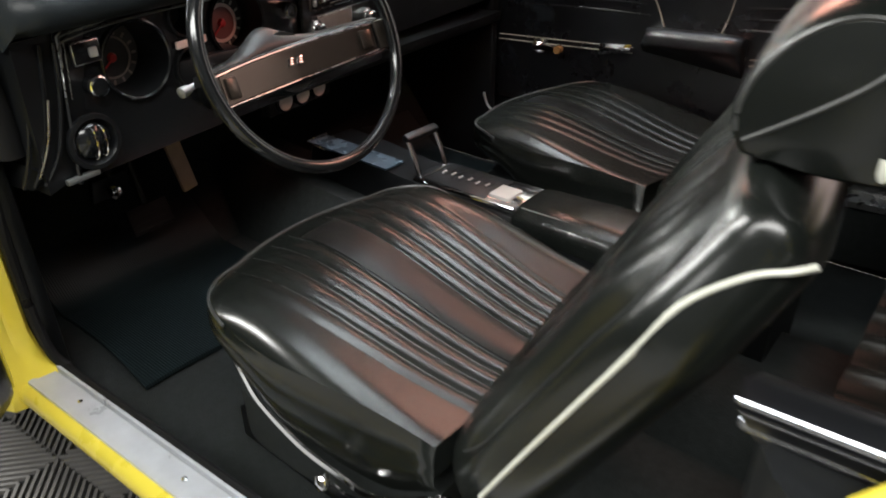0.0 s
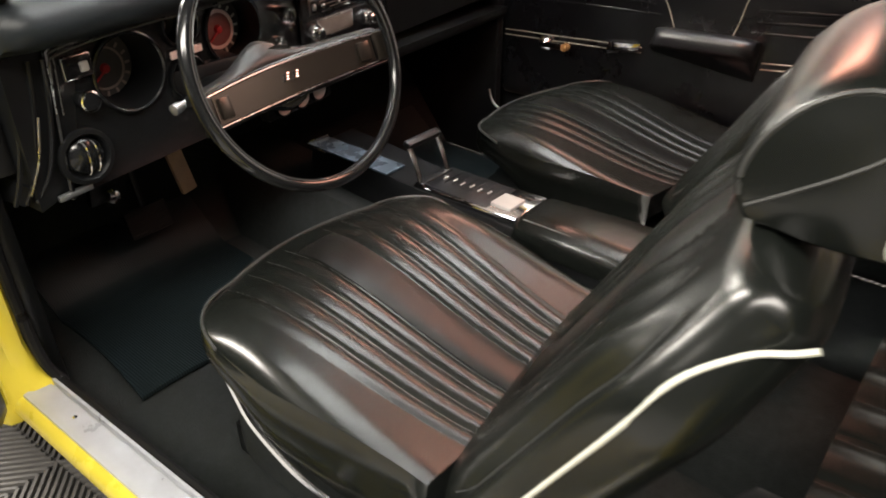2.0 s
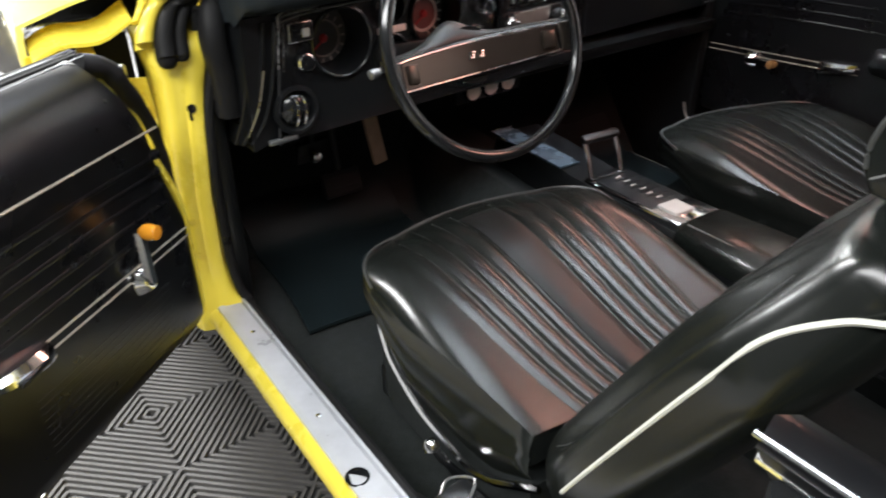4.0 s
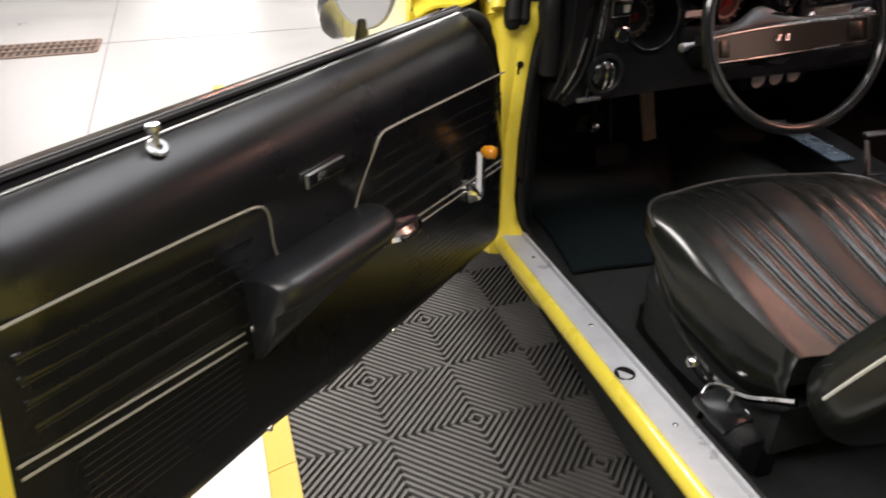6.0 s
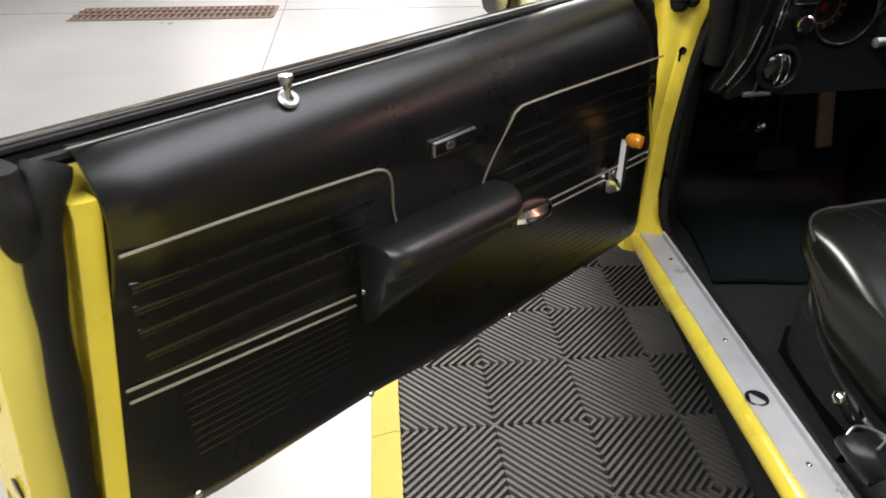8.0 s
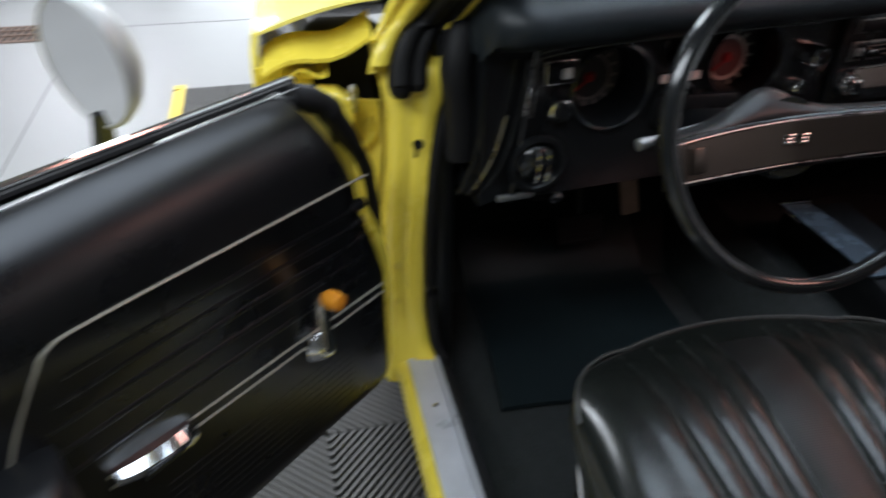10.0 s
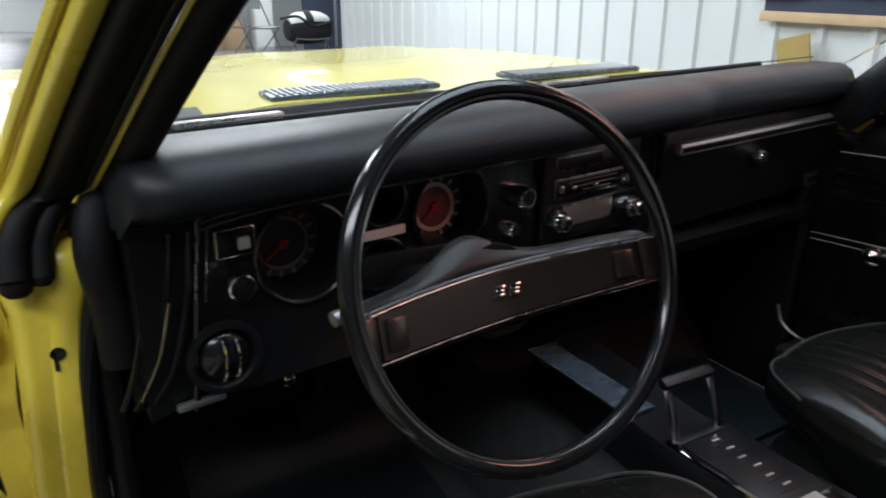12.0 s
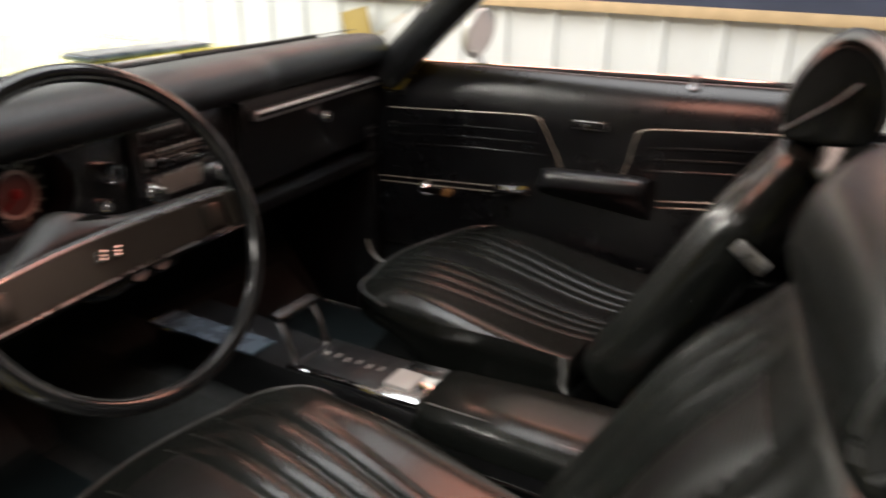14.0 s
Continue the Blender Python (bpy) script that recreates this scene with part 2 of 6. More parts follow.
def join(bm, own):
    if bm is None:
        return own
    me = bpy.data.meshes.new("tmp")
    own.to_mesh(me)
    own.free()
    bm.from_mesh(me)
    bpy.data.meshes.remove(me)
    return bm


def lathe(profile, origin, axis, n=32, bm=None, squash=1.0):
    """Turn a profile of (radius, height) about an axis."""
    axis = Vector(axis).normalized()
    q = Vector((0, 0, 1)).rotation_difference(axis)
    rings = []
    for r, h in profile:
        rings.append([Vector(origin) + q @ Vector((max(r, 1e-4) * math.cos(t), squash * max(r, 1e-4) * math.sin(t), h)) for t in [2 * math.pi * j / n for j in range(n)]])
    if profile[0][0] > 0.001 and profile[-1][0] > 0.001:
        return loft(rings + [rings[0]], True, False, bm)
    return loft(rings, True, True, bm)


def smooth_path(pts, n=8):
    """A Catmull-Rom line through points."""
    pts = [Vector(p) for p in pts]
    out = []
    for i in range(len(pts) - 1):
        p0, p1, p2, p3 = pts[max(i - 1, 0)], pts[i], pts[i + 1], pts[min(i + 2, len(pts) - 1)]
        for k in range(n):
            t = k / n
            out.append(0.5 * (2 * p1 + (p2 - p0) * t + (2 * p0 - 5 * p1 + 4 * p2 - p3) * t * t + (3 * p1 - p0 - 3 * p2 + p3) * t**3))
    out.append(pts[-1])
    return out


def patch(f, nu, nv, bm=None):
    """An open sheet f(u, v) with u, v from 0 to 1."""
    return loft([[Vector(f(i / nu, j / nv)) for j in range(nv + 1)] for i in range(nu + 1)], False, False, bm)


def slab(bm, thick, way):
    """Give a sheet a back, thick metres along way."""
    way = Vector(way) * thick
    old = bm.faces[:]
    edge = [e for e in bm.edges if e.is_boundary]
    twin = {v: bm.verts.new(v.co + way) for v in bm.verts[:]}
    for f in old:
        bm.faces.new([twin[v] for v in reversed(f.verts)])
    for e in edge:
        a, b = e.verts
        bm.faces.new((a, b, twin[b], twin[a]))
    return bm


def lerp(a, b, t):
    return a + (b - a) * t


def sm(a, b, x):
    t = min(1, max(0, (x - a) / (b - a)))
    return t * t * (3 - 2 * t)


# garage ----------------------------------------------------------------------
def setting(name, bm, material, label, category="", smooth=False):
    return tagged(part(name, bm, material, None, smooth=smooth), label, category or name.split("_")[0], kind="structure")


WALL_X = 3.0
setting("floor", box((-1.5, 19.5, -0.1), (15, 53, 0.2), 0), CONCRETE, "pale polished concrete garage floor with light scuffs", "floor")
setting("ceiling", box((-1.5, 19.5, 3.85), (15, 53, 0.2), 0), CEIL, "plain pale garage ceiling", "ceiling")
setting("wall_west", box((-8.9, 19.5, 1.87), (0.2, 53, 3.74), 0), WALLGREY, "plain grey garage wall", "wall")
setting("wall_south", box((-1.5, -6.9, 1.87), (14.6, 0.2, 3.74), 0), WALLGREY, "plain grey garage wall", "wall")
setting("wall_north", box((3.05, 15.9, 1.87), (5.5, 0.2, 3.74), 0), WALLMAT, "plain white garage wall", "wall")
setting("wall_inner", box((0.2, 30.9, 1.87), (0.2, 29.8, 3.74), 0), WALLMAT, "plain white garage wall", "wall")
setting("wall_far", box((-4.3, 45.9, 1.87), (8.98, 0.2, 3.74), 0), WALLMAT, "plain white wall at the far end of the garage", "wall")
setting("wall_niche", box((5.9, 12.4, 1.87), (0.2, 6.8, 3.74), 0), WALLMAT, "plain white garage wall", "wall")


def ribbed(y0, y1, pitch=0.292):
    """A sheet-steel wall of flat pans with raised ribs."""
    line, y = [], y0
    while y < y1:
        line += [(0.0, y + 0.03), (0.0, y + pitch - 0.03), (-0.022, y + pitch - 0.016), (-0.022, y + pitch + 0.016)]
        y += pitch
    rings = [[Vector((WALL_X + dx, yy, z)) for dx, yy in line] for z in (0, 3.75)]
    return slab(loft(rings, False, False), 0.12, (1, 0, 0))


setting("wall_east", ribbed(-6.8, 8.9), WALLMAT, "white ribbed sheet-steel garage wall", "wall")
setting("trim_east", box((WALL_X + 0.06, 8.94, 1.87), (0.2, 0.06, 3.74), 0.01), NAVY, "dark corner post at the end of the steel wall", "trim")

# the garage is turned a little against the car
TURN = radians(5)
E1, E2 = V(math.cos(TURN), math.sin(TURN), 0), V(-math.sin(TURN), math.cos(TURN), 0)
TILE0 = V(-0.882, -0.252, 0)


def on_floor(a, b, z=0.0):
    return TILE0 + a * E1 + b * E2 + V(0, 0, z)


def floor_line(a, b, w):
    """A saw-cut joint, filled just proud of the concrete."""
    a, b = Vector(a), Vector(b)
    d = (b - a).normalized().cross(V(0, 0, 1)) * w / 2
    return loft([[a + d, a - d, a - d + V(0, 0, 0.002), a + d + V(0, 0, 0.002)], [b + d, b - d, b - d + V(0, 0, 0.002), b + d + V(0, 0, 0.002)]])


for p, q in (((-2.0, 1.0, 0), (-3.3, 12.0, 0)), ((-2.38, 3.80, 0), (2.6, 4.26, 0)), ((-8.5, 3.25, 0), (-3.75, 3.68, 0))):
    setting("floor_joint", floor_line(p, q, 0.005), JOINT, "narrow filled control joint in the concrete floor", "joint")

grate = thing("drain_grate", (-3.1, 3.7, 0), "rusty brown steel trench drain grate set in the floor", "drain")
G0, GX, GY = V(-2.37, 3.56, 0), -E1, E2
ROTG = Matrix((E1, E2, V(0, 0, 1))).transposed()
gw, gl = 0.36, 1.35
part("frame", join(join(box(G0 + GX * gl / 2 + V(0, 0, 0.004), (gl, 0.03, 0.008), 0.002, ROTG), box(G0 + GX * gl / 2 + GY * gw + V(0, 0, 0.004), (gl, 0.03, 0.008), 0.002, ROTG)), box(G0 + GY * gw / 2 + V(0, 0, 0.004), (0.03, gw, 0.008), 0.002, ROTG)), RUST, grate)
# black plate at floor level in place of the unlit trench
part("pit_shade", box(G0 + GX * gl / 2 + GY * gw / 2 + V(0, 0, 0.002), (gl, gw, 0.003), 0, ROTG), GAPSHADE, grate)
for i in range(30):
    part("bar", box(G0 + GX * (0.04 + i * 0.044) + GY * gw / 2 + V(0, 0, 0.007), (0.017, gw, 0.006), 0.001, ROTG), RUST, grate)
for k in (0.33, 0.66):
    part("cross_bar", box(G0 + GX * gl / 2 + GY * gw * k + V(0, 0, 0.012), (gl, 0.02, 0.006), 0.001, ROTG), RUST, grate)

# things along the steel wall and far in the garage ---------------------------
banner = thing("wall_banner", (WALL_X - 0.03, 0.4, 1.0), "dark blue cloth banner with a pale wooden lower rail", "banner")
part("cloth", slab(patch(lambda u, v: (WALL_X - 0.045 + 0.008 * math.sin(u * 40), lerp(2.02, -1.5, u), lerp(1.105 - 0.12 * u, 1.62, v)), 40, 4), 0.01, (1, 0, 0)), NAVY, banner)
part("rail", box((WALL_X - 0.055, 0.26, 1.02), (0.03, 3.54, 0.055), 0.006, Euler((radians(2.1), 0, 0)).to_matrix()), WOODSTRIP, banner, "pale wooden rail")
part("top_band", box((WALL_X - 0.06, 1.2, 1.225), (0.02, 1.7, 0.09), 0.004), REDCLOTH, banner, "dark red cloth band")

board = thing("leaning_board", (2.88, 1.62, 0), "ochre fibreboard offcut leaning against the steel wall", "board")
part("panel", box((2.9, 1.66, 0.49), (0.012, 0.2, 1.0), 0.003, Euler((radians(-13), 0, 0)).to_matrix()), OCHRE, board)

def carton(at, size, turn):
    t = thing("cardboard_box", at, "closed brown cardboard box standing in the garage", "box", "cartons")
    m = Matrix.Rotation(turn, 3, "Z")
    c = Vector(at) + V(0, 0, size[2] / 2)
    part("body", box(c, size, 0.01, m), CARD, t)
    for sgn in (-1, 1):
        part("flap", box(c + m @ V(sgn * size[0] * 0.25, 0, size[2] / 2 + 0.008), (size[0] * 0.48, size[1] * 0.98, 0.008), 0.002, m @ Matrix.Rotation(sgn * -0.03, 3, "Y")), CARD, t)


# low raised slab at the back of the garage
RISE = 0.42
setting("raised_floor", box((2.4, 11.5, RISE / 2), (4.6, 5.4, RISE), 0.01), CONCRETE, "low raised concrete slab at the back of the garage", "floor")
carton((1.84, 13.0, RISE), (0.55, 0.5, 0.60), 0.2)
carton((1.80, 13.05, RISE + 0.62), (0.55, 0.45, 0.5), 0.05)
carton((2.45, 13.4, RISE), (0.5, 0.5, 0.52), -0.2)


def folding_chair(at, turn, bag):
    t = thing("folding_chair", at, "grey steel folding chair standing in the garage", "chair", "folding chairs")
    m = Matrix.Translation(at) @ Matrix.Rotation(turn, 4, "Z") @ Matrix.Diagonal((1.2, 1, 0.68, 1) if bag else (1.25, 1.1, 1.05, 1))
    for x in (-0.22, 0.22):
        part("leg", tube([m @ V(x, -0.25, 0.01), m @ V(x, 0.2, 0.85)], 0.012), STEEL, t)
        part("leg", tube([m @ V(x, 0.25, 0.01), m @ V(x, -0.2, 0.45)], 0.012), STEEL, t)
    part("seat", slab(patch(lambda u, v: m @ V(lerp(-0.21, 0.21, u), lerp(-0.22, 0.2, v), 0.45 - 0.02 * math.sin(math.pi * u)), 8, 8), 0.02, (0, 0, -1)), GREYSEAT, t)
    part("backrest", slab(patch(lambda u, v: m @ V(lerp(-0.22, 0.22, u), 0.15 + 0.05 * v - 0.03 * math.sin(math.pi * u), lerp(0.68, 0.88, v)), 8, 4), 0.015, (0, 1, 0)), GREYSEAT, t)
    if bag:
        b = thing("sports_bag", m @ V(0, 0, 0.46), "black and white bag lying on a folding chair", "bag")
        part("body", lathe([(0.0, -0.34), (0.14, -0.32), (0.2, -0.2), (0.22, 0.0), (0.2, 0.2), (0.14, 0.32), (0, 0.34)], m @ V(0, 0, 0.70), (1, 0.1, 0.05), 20), WHITECLOTH, b, "white padded side")
        part("band", lathe([(0.225, -0.06), (0.235, 0.0), (0.225, 0.06), (0.2, 0.0)], m @ V(-0.03, 0, 0.70), (1, 0.1, 0.05), 20), BLACKCLOTH, b, "black middle band")
        part("base", lathe([(0.0, -0.36), (0.15, -0.34), (0.215, -0.2), (0.235, 0.0), (0.215, 0.2), (0.15, 0.34), (0, 0.36)], m @ V(0, 0, 0.64), (1, 0.1, 0.05), 20), BLACKCLOTH, b, "black base")
        part("strap", tube(smooth_path([m @ V(-0.4, -0.1, 0.85), m @ V(-0.2, -0.2, 0.9), m @ V(0.0, -0.23, 0.7), m @ V(0.25, -0.22, 0.8)]), 0.02), BLACKCLOTH, b)


folding_chair((2.08, 10.0, RISE), 0.5, False)
folding_chair((2.87, 10.0, RISE), 0.1, True)
cab = thing("white_cabinet", (2.95, 13.0, RISE), "white metal locker standing in the garage", "cabinet")
part("body", box((2.95, 13.0, 0.9 + RISE), (0.34, 0.5, 1.8), 0.01), WHITECLOTH, cab)
part("door", box((2.95, 12.73, 0.9 + RISE), (0.30, 0.02, 1.7), 0.005), WHITECLOTH, cab)
door_far = thing("door_1", (3.95, 12.6, RISE), "dark slate blue door leaf at the back of the garage", "door", kind="structure")
part("leaf", box((3.95, 12.6, 1.05 + RISE), (0.62, 0.05, 2.1), 0.006), NAVY, door_far)

# rubber floor tiles -----------------------------------------------------------
edge = thing("ramp_edge", on_floor(-0.43, 0), "yellow plastic ramp edging along the black rubber tiles", "edging")
for i in range(-5, 7):
    c = on_floor(-0.43, 0.4 * i + 0.2, 0.0)
    r = []
    for b in (-0.199, 0.199):
        r.append([c + E1 * a + E2 * b + V(0, 0, z) for a, z in ((-0.032, 0), (0.029, 0), (0.029, 0.016), (0.02, 0.017), (-0.03, 0.003))])
    part("edge_piece", loft(r), YTRIM, edge, smooth=False)
part("edge_corner", box(on_floor(-0.43, 0.4 * 7 + 0.03, 0.008), (0.058, 0.058, 0.014), 0.003, ROTG), YTRIM, edge, smooth=False)


def rib_tile():
    """One 0.4 m tile of four squares with slanting ribs, round its middle."""
    bm = box((0, 0, 0.004), (0.398, 0.398, 0.008), 0)
    step, w, top = 0.0143, 0.0037, 0.0165
    for qx in (-1, 1):
        for qy in (-1, 1):
            sg = -qx * qy
            k = -10
            while k <= 10:
                # ribs along (1, sg), clipped to the square
                c = k * step * 1.414
                pts = []
                for t in (-0.099, 0.099):
                    pts.append((t, sg * t + c))
                (x0, y0), (x1, y1) = pts
                ts = [0.0, 1.0]
                if abs(y1 - y0) > 1e-9:
                    ta, tb = sorted(((-0.099 - y0) / (y1 - y0), (0.099 - y0) / (y1 - y0)))
                    ts = [max(0, ta), min(1, tb)]
                k += 1
                if ts[1] - ts[0] < 0.03:
                    continue
                a = V(lerp(x0, x1, ts[0]), lerp(y0, y1, ts[0]), 0)
                b = V(lerp(x0, x1, ts[1]), lerp(y0, y1, ts[1]), 0)
                off = V(0.1 * qx, 0.1 * qy, 0)
                d = (b - a).normalized().cross(V(0, 0, 1))
                r = []
                for p in (a, b):
                    p = p + off
                    r.append([p + d * w * 1.0 + V(0, 0, 0.008), p + d * w * 0.88 + V(0, 0, top), p - d * w * 0.88 + V(0, 0, top), p - d * w * 1.0 + V(0, 0, 0.008)])
                loft(r, True, True, bm)
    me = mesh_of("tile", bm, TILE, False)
    # groove floors get their shade as a near-black colour
    me.materials.append(GAPSHADE)
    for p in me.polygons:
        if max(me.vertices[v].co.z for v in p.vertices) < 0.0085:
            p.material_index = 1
    return me


mat_floor = thing("rubber_tile_mat", on_floor(0.4, 0), "dark grey interlocking ribbed rubber tiles under the car", "floor mat", kind="structure")
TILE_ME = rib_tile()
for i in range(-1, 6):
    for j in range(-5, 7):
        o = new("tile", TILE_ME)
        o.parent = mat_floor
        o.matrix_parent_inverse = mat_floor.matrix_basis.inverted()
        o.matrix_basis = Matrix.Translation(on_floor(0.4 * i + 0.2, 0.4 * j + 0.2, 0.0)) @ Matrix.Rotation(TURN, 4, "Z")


# the car ----------------------------------------------------------------------
def rake(y):
    """Height gained towards the tail, for the car stands nose down."""
    return -0.05 * y


body = thing("car_body", (0, 0, 0.2), "bright yellow two-door car body with its door opening bare", "car")


def sweep(section, ys, f=None):
    """Carry an x-z section along y; f(y) shifts it."""
    rings = []
    for y in ys:
        dx, dz = f(y) if f else (0, rake(y))
        rings.append([V(x + dx, y, z + dz) for x, z in section])
    return loft(rings)


def skew(y):
    """The sill runs slightly inwards towards the tail."""
    return -0.038 * min(0.0, y), rake(y)


ys = [0.08 - 1.75 * i / 24 for i in range(25)]
part("rocker", sweep([(-0.757, 0.336), (-0.763, 0.339), (-0.770, 0.337), (-0.777, 0.331), (-0.780, 0.322), (-0.778, 0.313), (-0.755, 0.288), (-0.706, 0.205), (-0.703, 0.19), (-0.699, 0.20), (-0.698, 0.30), (-0.703, 0.326), (-0.72, 0.331)], ys, skew), JAMB, body, "yellow painted door sill")
plate_ys = [0.0 - 1.1 * i / 22 for i in range(23)]
plate_ob = part("sill_plate", sweep([(-0.761, 0.334), (-0.759, 0.341), (-0.752, 0.3425), (-0.724, 0.341), (-0.7175, 0.341), (-0.7155, 0.3365), (-0.714, 0.3365), (-0.7125, 0.346), (-0.708, 0.3465), (-0.7055, 0.338), (-0.704, 0.325), (-0.708, 0.325), (-0.72, 0.332)], plate_ys, skew), ALU, body, "scuffed aluminium sill plate")
for i in range(4):
    y = -0.14 - 0.28 * i
    for x in (-0.735,):
        part("screw", lathe([(0.0, 0.0), (0.0045, 0.0), (0.004, 0.002), (0.0015, 0.003), (0, 0.003)], (x + skew(y)[0], y, 0.3425 + rake(y)), (0, 0, 1), 12), CHROME, plate_ob)
part("plate_hole", lathe([(0.0, 0), (0.017, 0.0), (0.0175, 0.0015), (0.014, 0.0018), (0.013, 0.0004), (0, 0.0003)], (-0.7235, -0.566, 0.3415 + rake(-0.566)), (0, 0, 1), 20), GLOSS, plate_ob, "dark hole in the plate")
part("sill_rubber", tube([(-0.699 + skew(0.05 - 0.11 * i)[0], 0.05 - 0.11 * i, 0.338 + rake(0.05 - 0.11 * i)) for i in range(12)], 0.007), RUBBER, body)

# hinge pillar: from the sill up, widening above into the cowl side
rings = []
for z, x0, x1, y0, y1 in ((0.30, -0.80, -0.70, -0.03, 0.12), (0.345, -0.80, -0.705, -0.02, 0.12), (0.37, -0.793, -0.717, 0.0, 0.12), (0.42, -0.79, -0.722, 0.008, 0.12), (0.56, -0.788, -0.721, 0.008, 0.12), (0.70, -0.778, -0.712, 0.0, 0.12), (0.78, -0.775, -0.702, -0.004, 0.12), (0.825, -0.785, -0.69, -0.006, 0.12), (0.846, -0.79, -0.688, -0.002, 0.12), (0.856, -0.79, -0.69, 0.012, 0.12)):
    rings.append([V(x0, y1, z), V(x0, y0 + 0.03, z), V(x0 + 0.008, y0 + 0.012, z), V(lerp(x0, x1, 0.3), y0 + 0.006, z), V(lerp(x0, x1, 0.52), y0 + 0.007, z), V(lerp(x0, x1, 0.6), y0, z), V(lerp(x0, x1, 0.9), y0 - 0.001, z), V(x1, y0 + 0.008, z), V(x1, y1, z)])
pillar = part("hinge_pillar", loft(rings), JAMB, body, "yellow painted door hinge pillar", sharp=50)
part("bolt_hole", lathe([(0.0, 0), (0.007, 0.0), (0.008, 0.002), (0.005, 0.001), (0, 0.0005)], (-0.734, -0.0015, 0.736), (0, -1, 0), 12), GLOSS, pillar, "dark bolt hole")
part("slot_hole", box((-0.737, -0.0005, 0.722), (0.005, 0.004, 0.014), 0.001), GLOSS, pillar)
for z in (0.45, 0.52):
    part("dimple", lathe([(0.0, 0.001), (0.006, 0.001), (0.007, 0.0)], (-0.77, 0.012, z), (0, -1, 0), 12), JAMB, pillar)
part("pillar_weatherstrip", tube(smooth_path([(-0.695, -0.02, 0.335), (-0.711, -0.006, 0.38), (-0.716, 0.002, 0.5), (-0.712, -0.002, 0.66), (-0.70, -0.006, 0.76), (-0.676, -0.008, 0.84), (-0.655, -0.02, 0.90)]), 0.009), RUBBER, body, "black rubber door seal")
# upper hinge with its bolts and the fender edge behind it
plate_xz = [(-0.883, 0.787), (-0.872, 0.815), (-0.845, 0.812), (-0.824, 0.795), (-0.821, 0.770), (-0.826, 0.735), (-0.832, 0.714), (-0.848, 0.728), (-0.866, 0.750)]
hinge = part("upper_hinge", loft([[V(lerp(-0.85, x, k), y, lerp(0.765, z, k)) for x, z in plate_xz] for y, k in ((0.065, 0.92), (0.030, 1.0), (0.022, 0.96), (0.018, 0.86))]), JAMB, body, "yellow painted upper door hinge")
part("hinge_pin", lathe([(0, 0), (0.006, 0), (0.006, 0.035), (0.003, 0.04), (0, 0.04)], (-0.822, 0.04, 0.775), (0, 0, 1), 12), DULLCHROME, hinge)
part("hinge_bolt", lathe([(0, 0), (0.009, 0), (0.009, 0.004), (0.006, 0.006), (0, 0.006)], (-0.852, 0.018, 0.782), (0, -1, 0), 6), DULLCHROME, hinge)
low = part("lower_hinge", join(box((-0.80, 0.045, 0.46), (0.05, 0.05, 0.075), 0.008), box((-0.832, 0.025, 0.46), (0.04, 0.012, 0.06), 0.004, Euler((0, 0, radians(35))).to_matrix())), JAMB, body)
part("hinge_pin", lathe([(0, 0), (0.008, 0), (0.008, 0.09), (0.004, 0.095), (0, 0.095)], (-0.822, 0.025, 0.417), (0, 0, 1), 12), DULLCHROME, low)

# windscreen pillars
PB, PT = V(-0.665, 0.075, 0.875), V(-0.50, -0.50, 1.285)


def strip(offsets, a=PB, b=PT, mirror=False, n=14):
    """A bar along the pillar with the given cross-section (x across, z over)."""
    rings = []
    for i in range(n + 1):
        p = a.lerp(b, i / n) + V(0, 0, 0.014 * math.sin(math.pi * i / n))
        k = 1.0 if mirror else lerp(1.3, 0.72, i / n)
        rings.append([V(*(p + V(x * (k if x < 0 else 1), 0.55 * z, z))) for x, z in offsets])
    if mirror:
        rings = [[V(-q.x + 0.03, q.y - 0.01, q.z + 0.03) for q in r] for r in rings]
    return loft(rings)


def pillar_line(tail):
    """The near pillar's curved middle line, from the given lower points up to the roof."""
    return smooth_path([V(*q) for q in tail] + [PB.lerp(PT, f) + V(0, 0, 0.016 * math.sin(math.pi * f)) for f in (0.10, 0.28, 0.5, 0.75, 1.0)], 6)


def roll(a, b, lo, hi, line, e=0.8, n=24):
    """A rounded bar from a to b across and lo to hi in depth, narrowing upwards."""
    rings = []
    for i, p in enumerate(line):
        k = lerp(1.06, 0.74, i / (len(line) - 1))
        d = line[min(i + 1, len(line) - 1)] - line[max(i - 1, 0)]
        side = V(0, d.z, -d.y).normalized() * 1.12
        r = []
        for j in range(n):
            w = 2 * math.pi * j / n
            cx, sx = math.cos(w), math.sin(w)
            x = (a + b) / 2 + (b - a) / 2 * abs(cx) ** e * (1 if cx > 0 else -1)
            z = (lo + hi) / 2 + (hi - lo) / 2 * abs(sx) ** e * (1 if sx > 0 else -1)
            r.append(p + V(x * k if x < 0 else x, 0, 0) + side * z)
        rings.append(r)
    return loft(rings)


OUTER = pillar_line([(-0.686, -0.008, 0.826), (-0.681, 0.006, 0.868)])
INNER = pillar_line([(-0.664, 0.008, 0.72), (-0.667, 0.0, 0.79), (-0.674, -0.006, 0.858)])
part("windscreen_pillar", roll(-0.108, -0.034, 0.004, 0.034, OUTER[3:], 0.6), JAMB, body, "yellow painted windscreen pillar")
part("gutter", roll(-0.108, -0.082, -0.014, 0.012, OUTER[4:], 0.7), JAMB, body, "yellow painted drip gutter")
part("pillar_moulding", roll(-0.117, -0.1055, 0.0, 0.016, OUTER[8:]), JAMB, body)
part("roof_rail_seal", roll(-0.084, -0.054, -0.024, 0.008, OUTER), RUBBER, body, "black rubber roof rail seal")
